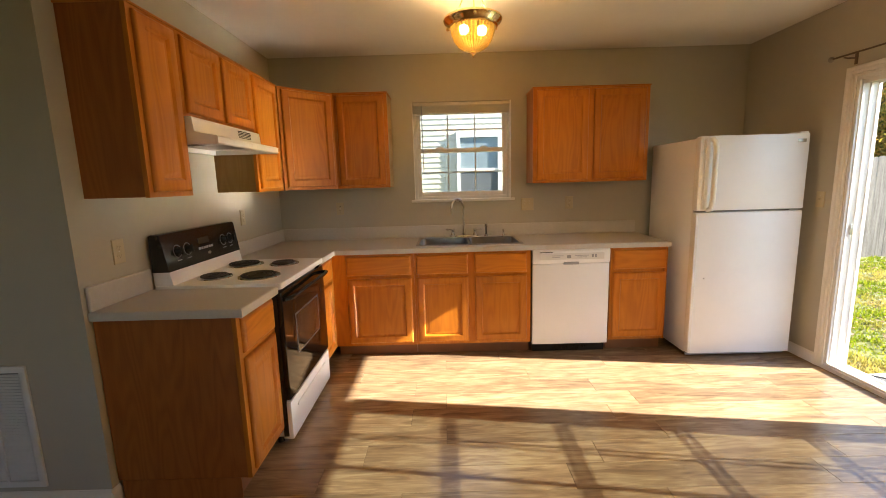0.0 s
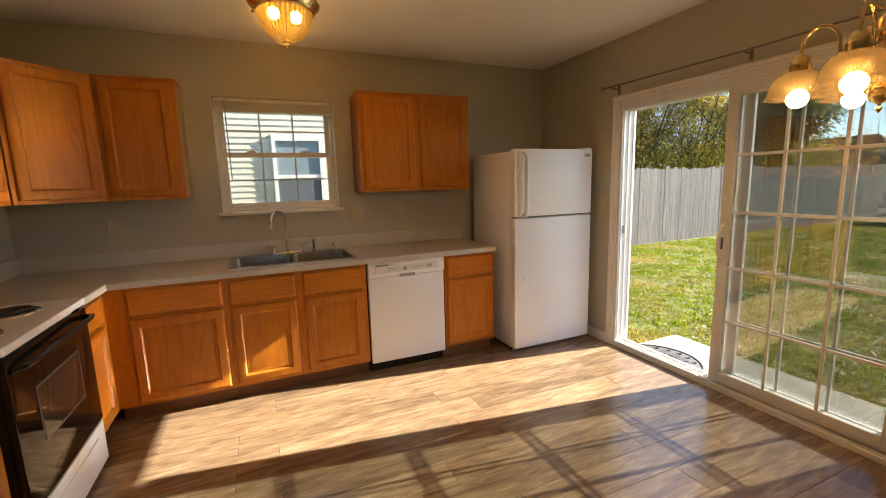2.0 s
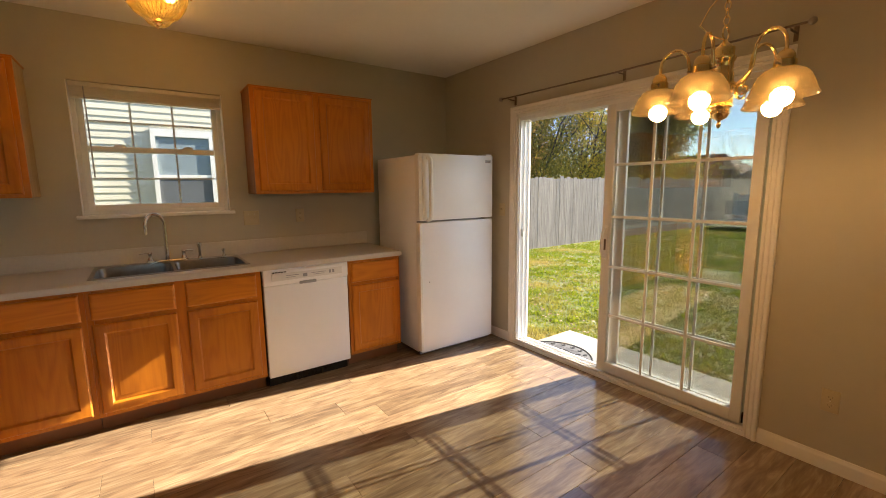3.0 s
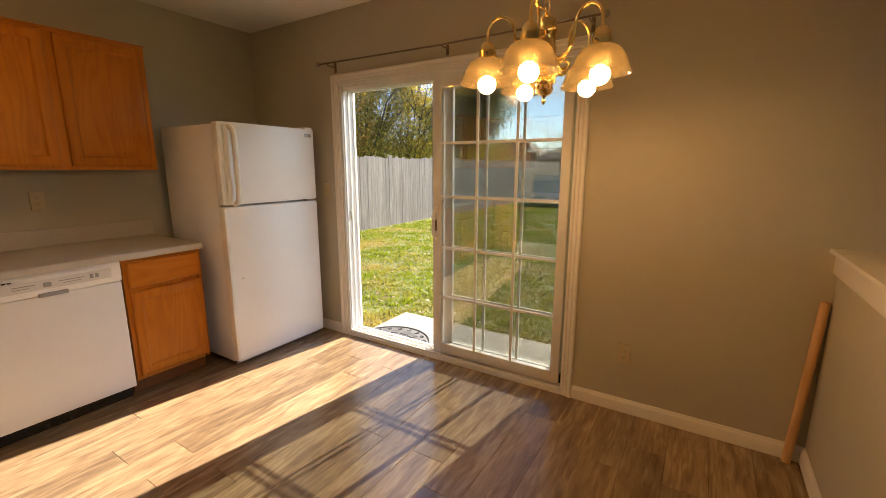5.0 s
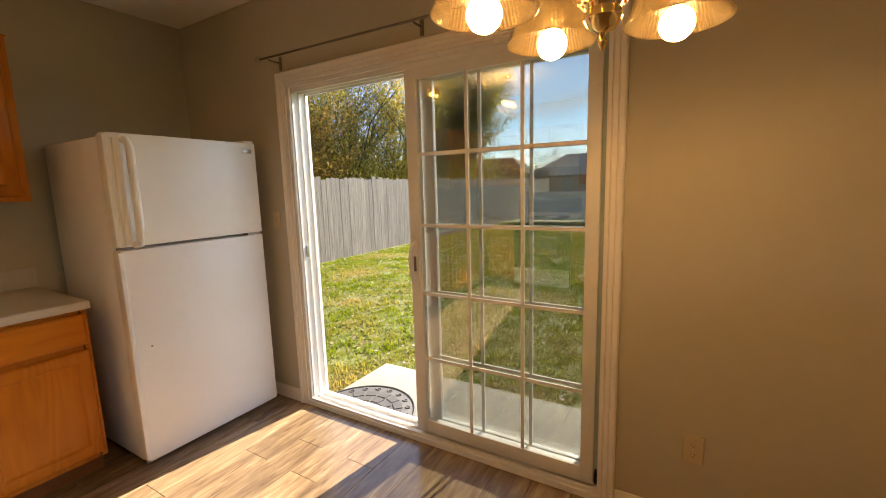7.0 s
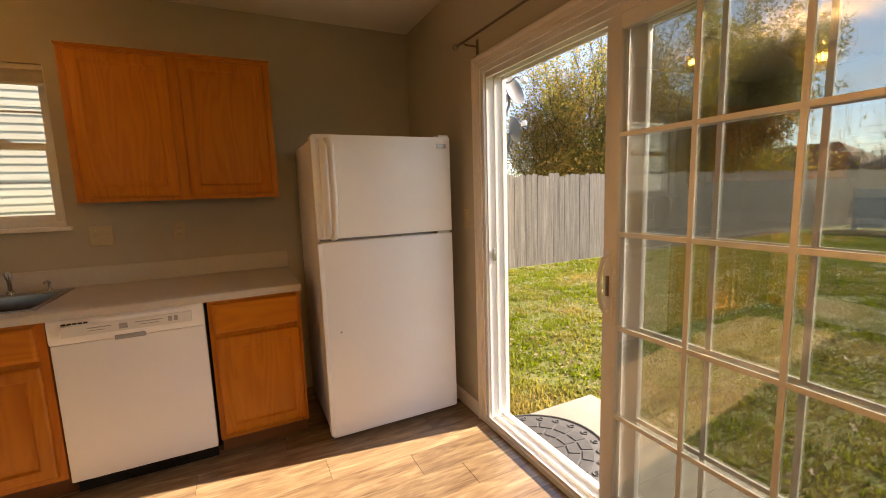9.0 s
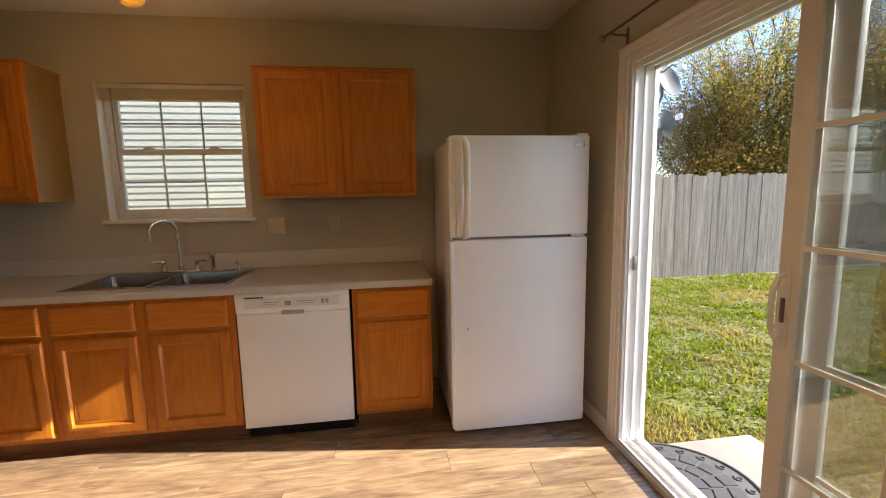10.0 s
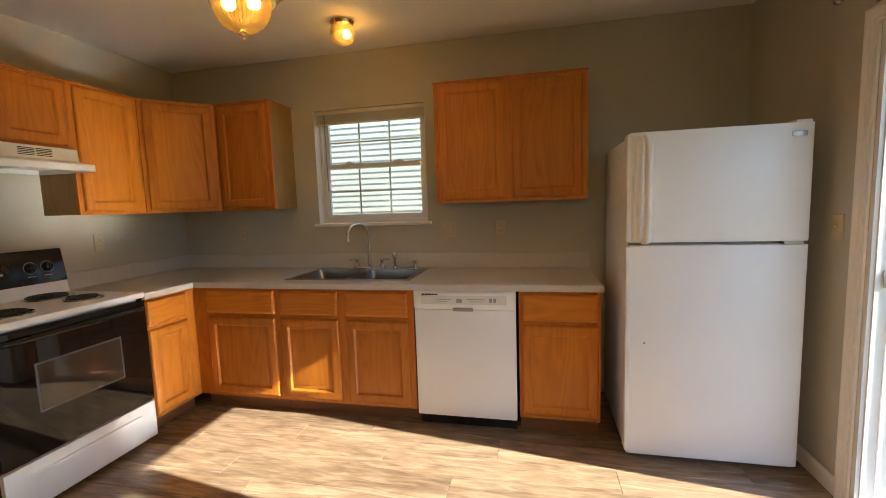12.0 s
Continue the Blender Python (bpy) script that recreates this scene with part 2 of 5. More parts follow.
M_POLE = oak("birch_pole_wood", (0.60, 0.36, 0.17), (0.53, 0.30, 0.13), (0.44, 0.23, 0.09), "z", rough=0.45)
M_BLIND = material("blind_slats", (0.70, 0.66, 0.58), 0.5, scale=6)
M_STRIP = material("grey_weatherstrip", (0.32, 0.40, 0.39), 0.7, scale=8)
M_GLASS = glass("window_glass", (0.95, 0.96, 0.95))
M_DGLASS = glass("door_glass", (0.90, 0.92, 0.90), 0.15)
M_SCREEN = screen_mesh("grey_insect_screen", (0.05, 0.052, 0.055), 0.78)
M_SHADE = shade_glass("amber_ribbed_glass", (0.98, 0.92, 0.76), 0.50, (0.150, 0.125, 0.080), centre=0.191, ribs=68)
M_BOWL = shade_glass("amber_bowl_glass", (0.96, 0.80, 0.46), 0.42, (0.130, 0.095, 0.034))
M_BULB = glow("lit_bulb", (1.0, 0.56, 0.21), 23.0)
M_BULB_C = glow("lit_ceiling_bulb", (1.0, 0.66, 0.32), 46.0)


# ---- mesh helpers ----
def part(name, bm, mat, parent=None, label="", at=None, smooth=True):
    me = bpy.data.meshes.new(name)
    bmesh.ops.recalc_face_normals(bm, faces=bm.faces)
    bm.to_mesh(me)
    bm.free()
    me.materials.append(mat)
    if smooth:
        me.polygons.foreach_set("use_smooth", [True] * len(me.polygons))
        me.set_sharp_from_angle(angle=radians(38))
    ob = new(name, me)
    ob.parent = parent
    if at is not None:
        ob.matrix_basis = at
    if label:
        tagged(ob, label)
    return ob


def thing(name, at, label, category, group="", kind=""):
    ob = new(name)
    ob.empty_display_size = 0.1
    ob.matrix_basis = at
    return tagged(ob, label, category, group, kind)


def box(bm, x0, x1, y0, y1, z0, z1, b=0.0, seg=2):
    r = bmesh.ops.create_cube(bm, size=1, matrix=Matrix.Translation(((x0 + x1) / 2, (y0 + y1) / 2, (z0 + z1) / 2)) @ Matrix.Diagonal((x1 - x0, y1 - y0, z1 - z0, 1)))
    if b:
        edges = {e for v in r["verts"] for e in v.link_edges}
        bmesh.ops.bevel(bm, geom=list(edges), offset=b, segments=seg, affect="EDGES", profile=0.6)
    return bm


def boxes(*many, b=0.0):
    bm = bmesh.new()
    for m in many:
        box(bm, *m, b=b)
    return bm


def loft(bm, loops, cap0=True, cap1=True, closed=True):
    rows = [[bm.verts.new(p) for p in loop] for loop in loops]
    k = len(rows[0])
    for a, c in zip(rows, rows[1:]):
        for i in range(k if closed else k - 1):
            j = (i + 1) % k
            bm.faces.new((a[i], a[j], c[j], c[i]))
    if cap0:
        bm.faces.new(rows[0][::-1])
    if cap1:
        bm.faces.new(rows[-1])
    return bm


def lathe(bm, profile, seg=32, cx=0.0, cy=0.0, cap0=False, cap1=False, ribs=0, depth=0.0):
    loops = []
    for r, z in profile:
        loops.append([(cx + (r - (depth if ribs and i % 2 else 0)) * math.cos(2 * math.pi * i / seg), cy + (r - (depth if ribs and i % 2 else 0)) * math.sin(2 * math.pi * i / seg), z) for i in range(seg)])
    return loft(bm, loops, cap0, cap1)


def tube(bm, pts, r, seg=10, caps=True):
    pts = [Vector(p) for p in pts]
    loops, side = [], None
    for i, p in enumerate(pts):
        t = (pts[min(i + 1, len(pts) - 1)] - pts[max(i - 1, 0)]).normalized()
        if side is None:
            side = t.orthogonal().normalized()
        side = (side - t * side.dot(t)).normalized()
        up = t.cross(side)
        rad = r[i] if isinstance(r, (list, tuple)) else r
        loops.append([p + rad * (math.cos(2 * math.pi * k / seg) * side + math.sin(2 * math.pi * k / seg) * up) for k in range(seg)])
    return loft(bm, loops, caps, caps)


def rounded(w, d, r, z, cx=0.0, cy=0.0, n=5):
    out = []
    for sx, sy, a0 in ((1, 1, 0), (-1, 1, 90), (-1, -1, 180), (1, -1, 270)):
        for i in range(n + 1):
            a = radians(a0 + 90 * i / n)
            out.append((cx + sx * (w / 2 - r) + r * math.cos(a), cy + sy * (d / 2 - r) + r * math.sin(a), z))
    return out


def panel(bm, x0, x1, z0, z1, y, profile, t):
    """A cabinet door facing -y: rectangles set in step by step; profile rows are inset and depth behind the face plane y."""
    loops = [[(x0, y + t, z0), (x1, y + t, z0), (x1, y + t, z1), (x0, y + t, z1)]]
    for i, d in profile:
        loops.append([(x0 + i, y + d, z0 + i), (x1 - i, y + d, z0 + i), (x1 - i, y + d, z1 - i), (x0 + i, y + d, z1 - i)])
    return loft(bm, loops)


DOOR = ((0, 0.010), (0.003, 0.005), (0.012, 0.0), (0.052, 0.0), (0.055, 0.003), (0.062, 0.0115), (0.067, 0.0125), (0.090, 0.005), (0.094, 0.0045))
SLAB = ((0, 0.012), (0.003, 0.006), (0.012, 0.0), (0.020, 0.0))


def cells(bm, xs, ys, keep, z0, z1, b):
    """A slab made of the kept cells of a plan grid, with its outer top edges rounded."""
    verts = {}
    for i in range(len(xs) - 1):
        for j in range(len(ys) - 1):
            if keep(i, j):
                q = [verts.setdefault((a, c), bm.verts.new((xs[a], ys[c], z1)) if (a, c) not in verts else None) for a, c in ((i, j), (i + 1, j), (i + 1, j + 1), (i, j + 1))]
                bm.faces.new([verts[k] for k in ((i, j), (i + 1, j), (i + 1, j + 1), (i, j + 1))])
    top = list(bm.faces)
    r = bmesh.ops.extrude_face_region(bm, geom=top)
    moved = [g for g in r["geom"] if isinstance(g, bmesh.types.BMVert)]
    for v in moved:
        v.co.z = z0
    if b:
        bm.normal_update()
        edges = [e for e in bm.edges if len(e.link_faces) == 2 and abs(e.verts[0].co.z - z1) < 1e-6 and abs(e.verts[1].co.z - z1) < 1e-6
                 and abs(e.link_faces[0].normal.dot(e.link_faces[1].normal)) < 0.5]
        bmesh.ops.bevel(bm, geom=edges, offset=b, segments=3, affect="EDGES", profile=0.5)
    return bm


# ---- plan ----
XL, XR, YB, ZC = -1.57, 2.70, 3.72, 2.54      # kitchen's left and right wall, back wall, ceiling
YC, XW, YS = 1.48, -4.3, -3.6                 # corner of the left wall, far end of the room behind
FY, FX = 3.05, -0.925                         # door faces of the back run and of the left run
WIN = (-0.305, 0.590, 1.255, 2.130)           # sink window: x, x, z, z
DOR = (0.857, 2.680, 0.0, 2.024)              # patio door: y, y, z, z


def structure(name, bm, mat, label, category):
    return tagged(part(name, bm, mat), label, category, kind="structure")


structure("wall_north", boxes((XL - 0.15, WIN[0], YB, YB + 0.15, -0.05, ZC), (WIN[1], XR + 0.15, YB, YB + 0.15, -0.05, ZC), (WIN[0], WIN[1], YB, YB + 0.15, -0.05, WIN[2]), (WIN[0], WIN[1], YB, YB + 0.15, WIN[3], ZC)),
          M_WALL, "greige painted drywall with a sink window opening", "wall")
structure("wall_east", boxes((XR, XR + 0.15, DOR[1], YB, -0.05, ZC), (XR, XR + 0.15, YS, DOR[0], -0.05, ZC), (XR, XR + 0.15, DOR[0], DOR[1], DOR[3], ZC)),
          M_WALL, "greige painted drywall around the patio door", "wall")
structure("wall_west", boxes((XL - 0.15, XL, YC + 0.1, YB, -0.05, ZC)), M_WALL, "greige drywall behind the range", "wall")
structure("wall_return", boxes((XW, XL, YC, YC + 0.1, -0.05, ZC)), M_WALL, "greige drywall with a return air grille", "wall")
structure("wall_far_west", boxes((XW - 0.1, XW, YS, YC + 0.1, -0.05, ZC)), M_WALL, "plain greige drywall of the next room", "wall")
SW = (-2.6, -0.5, 0.70, 2.10)                 # added, unseen window of the room behind, for fill daylight: x, x, z, z
structure("wall_south", boxes((XW - 0.1, SW[0], YS - 0.1, YS, -0.05, ZC), (SW[1], XR + 0.15, YS - 0.1, YS, -0.05, ZC), (SW[0], SW[1], YS - 0.1, YS, -0.05, SW[2]), (SW[0], SW[1], YS - 0.1, YS, SW[3], ZC)),
          M_WALL, "plain greige drywall behind with an opening for the added fill window", "wall")
structure("ceiling", boxes((XW - 0.1, XR + 0.15, YS - 0.1, YB + 0.15, ZC, ZC + 0.1)), M_CEIL, "off-white textured ceiling", "ceiling")


def baseboard(name, length, at):
    bm = bmesh.new()
    prof = [(0, 0), (-0.014, 0), (-0.014, 0.058), (-0.011, 0.066), (-0.006, 0.071), (-0.004, 0.080), (0, 0.082)]
    loft(bm, [[(0, y, z) for y, z in prof], [(length, y, z) for y, z in prof]])
    return tagged(part(name, bm, M_TRIM, at=at), "white painted moulded baseboard", "baseboard", kind="structure")


baseboard("baseboard_1", YB - 2.748, pose(XR, YB, 0, 0, 0, -90))
baseboard("baseboard_2", 0.789 + 0.32, pose(XR, 0.789, 0, 0, 0, -90))
baseboard("baseboard_3", XL - XW, pose(XW, YC, 0))
baseboard("baseboard_4", 0.055, pose(XL, YC - 0.012, 0, 0, 0, 90))

# knee wall beside the dining corner
HY = -0.325
structure("knee_wall", boxes((1.25, XR, HY - 0.12, HY, 0, 0.985)), M_WALL, "greige drywall knee wall", "half wall")
cap = thing("knee_wall_cap", pose(0, 0, 0), "white painted wooden cap on the knee wall", "trim", kind="structure")
part("cap_board", box(bmesh.new(), 1.21, XR, HY - 0.16, HY + 0.04, 1.035, 1.056, 0.006), M_TRIM, cap)
part("cap_apron", boxes((1.235, XR, HY, HY + 0.016, 0.945, 1.035), (1.235, XR, HY - 0.136, HY - 0.12, 0.945, 1.035), (1.234, 1.25, HY - 0.12, HY, 0.945, 1.035), (1.25, XR, HY - 0.12, HY, 0.985, 1.035), b=0.002), M_TRIM, cap)
baseboard("baseboard_5", XR - 1.25, pose(1.25, HY, 0) @ Matrix.Diagonal((1, -1, 1, 1)))


# ---- cabinets ----
def base_cabinet(at, width, doors, drawers, label, depth=0.60, open_top=False):
    """Doors and drawers are lists of x, x; the fronts face -y of the pose, whose origin is the left front floor corner."""
    c = thing("base_cabinet", at, label, "cabinet", "kitchen base cabinets")
    if open_top:
        part("side_panel", boxes((0.002, 0.020, 0.040, depth, 0.10, 0.862)), M_OAK_SIDE, c)
        part("side_panel", boxes((width - 0.020, width - 0.002, 0.040, depth, 0.10, 0.862)), M_OAK_SIDE, c)
        part("bottom_panel", boxes((0.020, width - 0.020, 0.040, depth, 0.10, 0.118)), M_OAK_SIDE, c)
        part("back_panel", boxes((0.020, width - 0.020, depth - 0.01, depth, 0.118, 0.862)), M_OAK_SIDE, c)
    else:
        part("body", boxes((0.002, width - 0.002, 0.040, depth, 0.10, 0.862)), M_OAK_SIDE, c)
    part("toe_kick", boxes((0.002, width - 0.002, 0.09, depth - 0.02, 0.0, 0.10)), M_KICK, c)
    bars = [(0, min(d[0] for d in doors) + 0.012, 0.020, 0.040, 0.10, 0.865), (max(d[1] for d in doors) - 0.012, width, 0.020, 0.040, 0.10, 0.865), (0.032, width - 0.032, 0.0202, 0.040, 0.10, 0.135),
            (0.032, width - 0.032, 0.0202, 0.040, 0.835, 0.865), (0.032, width - 0.032, 0.0202, 0.040, 0.660, 0.695)]
    edges = sorted(doors)
    for a, b2 in zip(edges, edges[1:]):
        bars.append((a[1] - 0.01, b2[0] + 0.01, 0.0204, 0.040, 0.135, 0.660))
        bars.append((a[1] - 0.01, b2[0] + 0.01, 0.0204, 0.040, 0.695, 0.835))
    part("face_frame", boxes(*bars), M_OAK, c)
    for a, b2 in doors:
        part("door", panel(bmesh.new(), a, b2, 0.125, 0.664, 0.0, DOOR, 0.0195), M_OAK, c)
    for a, b2 in drawers:
        part("drawer_front", panel(bmesh.new(), a, b2, 0.690, 0.846, 0.0, SLAB, 0.0195), M_OAK_X, c)
    return c


def wall_cabinet(at, width, z0, z1, doors, label, depth=0.305, side=None):
    c = thing("wall_cabinet", at, label, "cabinet", "kitchen wall cabinets")
    h = z1 - z0
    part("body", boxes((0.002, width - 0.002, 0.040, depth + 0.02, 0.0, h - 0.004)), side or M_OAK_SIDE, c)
    bars = [(0, 0.036, 0.020, 0.0405, -0.002, h), (width - 0.036, width, 0.020, 0.0405, -0.002, h), (0.036, width - 0.036, 0.0202, 0.0405, -0.002, 0.036), (0.036, width - 0.036, 0.0202, 0.0405, h - 0.036, h)]
    for a, b2 in zip(doors, doors[1:]):
        bars.append((a[1] - 0.01, b2[0] + 0.01, 0.0204, 0.0405, 0.036, h - 0.036))
    part("face_frame", boxes(*bars), M_OAK, c)
    part("top_edge", box(bmesh.new(), -0.006, width + 0.006, 0.012, depth + 0.02, h - 0.004, h + 0.006, 0.003), M_OAK_X, c)
    for a, b2 in doors:
        part("door", panel(bmesh.new(), a, b2, 0.020, h - 0.020, 0.0, DOOR, 0.0195), M_OAK, c)
    return c


base_cabinet(pose(-0.944, FY, 0), 0.654, [(0.114, 0.631)], [(0.114, 0.631)], "honey oak base cabinet with one drawer beside the corner")
base_cabinet(pose(-0.289, FY, 0), 0.932, [(0.018, 0.430), (0.484, 0.900)], [(0.018, 0.430), (0.484, 0.900)], "honey oak sink base cabinet with two doors", open_top=True)
base_cabinet(pose(1.280, FY, 0), 0.452, [(0.022, 0.440)], [(0.022, 0.440)], "narrow honey oak base cabinet between dishwasher and fridge")
LEFT = pose(FX, 0, 0, 0, 0, 90)
base_cabinet(LEFT @ pose(2.672, 0, 0), 0.3975, [(0.030, 0.320)], [(0.030, 0.320)], "honey oak base cabinet between range and corner", depth=0.62)
end = base_cabinet(LEFT @ pose(1.512, 0, 0), 0.380, [(0.030, 0.356)], [(0.030, 0.356)], "honey oak end base cabinet with dark veneer side", depth=0.64)
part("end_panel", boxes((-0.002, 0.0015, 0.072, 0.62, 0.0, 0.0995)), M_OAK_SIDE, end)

UZ, UT, UY, UX = 1.385, 2.165, 3.405, -1.265
wall_cabinet(pose(0.730, UY, UZ), 0.970, UZ, UT, [(0.030, 0.462), (0.508, 0.940)], "honey oak wall cabinet with two doors above the dishwasher")
wall_cabinet(pose(-0.945, UY, UZ), 0.452, UZ, UT, [(0.028, 0.424)], "honey oak wall cabinet beside the sink window", side=M_TAN_LIT)
UL = pose(UX, 0, 0, 0, 0, 90)
wall_cabinet(UL @ pose(1.575, 0, UZ), 0.312, UZ, UT, [(0.026, 0.286)], "honey oak end wall cabinet beside the hood")
wall_cabinet(UL @ pose(1.888, 0, 1.765), 0.760, 1.765, UT, [(0.024, 0.360), (0.400, 0.736)], "short honey oak wall cabinet above the range hood")
wall_cabinet(UL @ pose(2.650, 0, UZ), 0.440, UZ, UT, [(0.026, 0.402)], "honey oak wall cabinet beside the corner cabinet", side=M_TAN_LIT)


def corner_cabinet():
    """Diagonal corner unit: a five-sided body and one slanted door."""
    a, b2 = Vector((UX - 0.02, 3.092)), Vector((-0.947, UY + 0.02))
    h = UT - UZ
    run = (b2 - a).length
    turn = math.degrees(math.atan2((b2 - a).y, (b2 - a).x))
    c = thing("corner_wall_cabinet", pose(a.x, a.y, UZ, 0, 0, turn), "honey oak diagonal corner wall cabinet with one door", "cabinet", "kitchen wall cabinets")
    inv = pose(a.x, a.y, 0, 0, 0, turn).inverted()
    plan = [inv @ Vector((x, y, 0)) for x, y in ((a.x, a.y), (b2.x, b2.y), (b2.x, YB - 0.003), (XL + 0.003, YB - 0.003), (XL + 0.003, a.y))]
    bm = bmesh.new()
    loft(bm, [[(p.x, p.y + 0.004, z) for p in plan] for z in (0.0, h)])
    part("body", bm, M_OAK_SIDE, c)
    part("face_frame", boxes((0.004, 0.040, -0.014, 0.004, -0.002, h), (run - 0.040, run - 0.004, -0.014, 0.004, -0.002, h), (0.040, run - 0.040, -0.0138, 0.004, -0.002, 0.036), (0.040, run - 0.040, -0.0138, 0.004, h - 0.036, h)), M_OAK, c)
    part("door", panel(bmesh.new(), 0.028, run - 0.028, 0.020, h - 0.020, -0.034, DOOR, 0.0195), M_OAK, c)


corner_cabinet()

# ---- worktops ----
SX0, SX1, SY0, SY1 = -0.275, 0.600, 3.140, 3.668
TZ0, TZ1 = 0.866, 0.906


def worktops():
    t = thing("worktop", pose(0, 0, 0), "pale beige laminate worktop in an L shape with sink cut-out", "countertop")
    xs, ys = [XL + 0.003, -0.910, SX0 + 0.012, SX1 - 0.012, 1.742], [2.674, 3.040, SY0 + 0.012, SY1 - 0.012, YB - 0.003]
    part("top", cells(bmesh.new(), xs, ys, lambda i, j: (i == 0 or j > 0) and not (i == 2 and j == 2), TZ0, TZ1, 0.010), M_TOP, t)
    bm = box(bmesh.new(), XL + 0.022, 1.745, YB - 0.021, YB - 0.003, TZ1, 1.015, 0.005)
    box(bm, XL + 0.003, XL + 0.0215, 2.680, YB - 0.003, TZ1, 1.015, 0.005)
    part("backsplash", bm, M_TOP, t)
    s = thing("worktop", pose(0, 0, 0), "short pale beige laminate worktop at the range's end", "countertop")
    part("top", cells(bmesh.new(), [XL + 0.003, -0.908], [1.497, 1.892], lambda i, j: True, TZ0, TZ1, 0.010), M_TOP, s)
    part("backsplash", box(bmesh.new(), XL + 0.003, XL + 0.0225, 1.500, 1.886, TZ1, 1.015, 0.007, 3), M_TOP, s)


worktops()


def sink():
    s = thing("sink", pose((SX0 + SX1) / 2, (SY0 + SY1) / 2, TZ1), "stainless steel double-bowl drop-in sink", "sink")
    w, d = SX1 - SX0, SY1 - SY0
    bw, bd, by = w / 2 - 0.035, d - 0.115, -0.035
    bx = bw / 2 + 0.010
    bm = bmesh.new()
    xs = [-w / 2, -bx - bw / 2, -bx + bw / 2, bx - bw / 2, bx + bw / 2, w / 2]
    ys = [-d / 2, by - bd / 2, by + bd / 2, d / 2]
    cells(bm, xs, ys, lambda i, j: not (j == 1 and i in (1, 3)), 0.0005, 0.006, 0.003)
    part("rim", bm, M_STEEL, s)
    for side in (-1, 1):
        bm = bmesh.new()
        loft(bm, [rounded(bw + 0.004, bd + 0.004, 0.002, 0.004, side * bx, by), rounded(bw, bd, 0.045, 0.002, side * bx, by), rounded(bw - 0.012, bd - 0.012, 0.05, -0.09, side * bx, by),
                  rounded(bw - 0.03, bd - 0.03, 0.055, -0.165, side * bx, by), rounded(bw - 0.09, bd - 0.09, 0.05, -0.178, side * bx, by)], False, True)
        b2 = part("bowl", bm, M_STEEL, s)
        drain = bmesh.new()
        lathe(drain, [(0.045, -0.1775), (0.043, -0.175), (0.032, -0.1765), (0.012, -0.1765)], 20, side * bx, by, True, True)
        part("drain", drain, M_CHROME, b2)


sink()


def faucet():
    x, y, z = 0.140, SY1 - 0.040, TZ1 + 0.006
    f = thing("faucet", pose(x, y, z), "chrome gooseneck kitchen faucet with two lever handles", "faucet")
    bm = bmesh.new()
    loft(bm, [rounded(0.27, 0.055, 0.026, 0.0), rounded(0.27, 0.055, 0.026, 0.006), rounded(0.255, 0.040, 0.019, 0.014)])
    part("base_plate", bm, M_CHROME, f)
    R = 0.080
    pts = [(0, 0, 0.01), (0, 0, 0.10), (0, 0, 0.262)]
    ang = radians(225)
    for i in range(1, 15):
        a = math.pi * i / 14 * 1.06
        h = R * (1 - math.cos(a))
        pts.append((h * math.cos(ang), h * math.sin(ang), 0.262 + R * math.sin(a)))
    end = Vector(pts[-1])
    pts.append(tuple(end + Vector((0.0, 0.0, -0.035))))
    part("spout", tube(bmesh.new(), pts, [0.015, 0.0125] + [0.0115] * (len(pts) - 2), 14), M_CHROME, f)
    for sx in (-1, 1):
        bm = bmesh.new()
        lathe(bm, [(0.020, 0.010), (0.019, 0.025), (0.013, 0.035), (0.013, 0.060), (0.016, 0.066), (0.012, 0.074)], 18, sx * 0.102, 0, True, True)
        h = part("handle", bm, M_CHROME, f)
        part("lever", tube(bmesh.new(), [(sx * 0.102, 0, 0.066), (sx * 0.130, -0.004, 0.071), (sx * 0.165, -0.010, 0.069)], [0.006, 0.005, 0.006], 10), M_CHROME, h)
    s = thing("side_sprayer", pose(x + 0.205, y, z), "chrome side sprayer standing in the sink rim", "sprayer")
    part("collar", lathe(bmesh.new(), [(0.020, 0.0), (0.020, 0.008), (0.014, 0.020)], 18, 0, 0, True, True), M_CHROME, s)
    part("wand", lathe(bmesh.new(), [(0.011, 0.020), (0.012, 0.075), (0.017, 0.100), (0.016, 0.118), (0.010, 0.124)], 18, 0, 0, True, True), M_CHROME, s)
    part("trigger", box(bmesh.new(), -0.006, 0.006, -0.030, -0.014, 0.085, 0.120, 0.004), M_CHROME, s)
    d = thing("soap_dispenser", pose(x + 0.365, y, z), "small chrome soap dispenser on the sink rim", "dispenser")
    part("stem", lathe(bmesh.new(), [(0.015, 0.0), (0.014, 0.010), (0.008, 0.018), (0.008, 0.050), (0.011, 0.054), (0.010, 0.062)], 16, 0, 0, True, True), M_CHROME, d)
    part("nozzle", tube(bmesh.new(), [(0, 0, 0.054), (-0.01, -0.025, 0.056), (-0.012, -0.034, 0.048)], 0.005, 10), M_CHROME, d)


faucet()


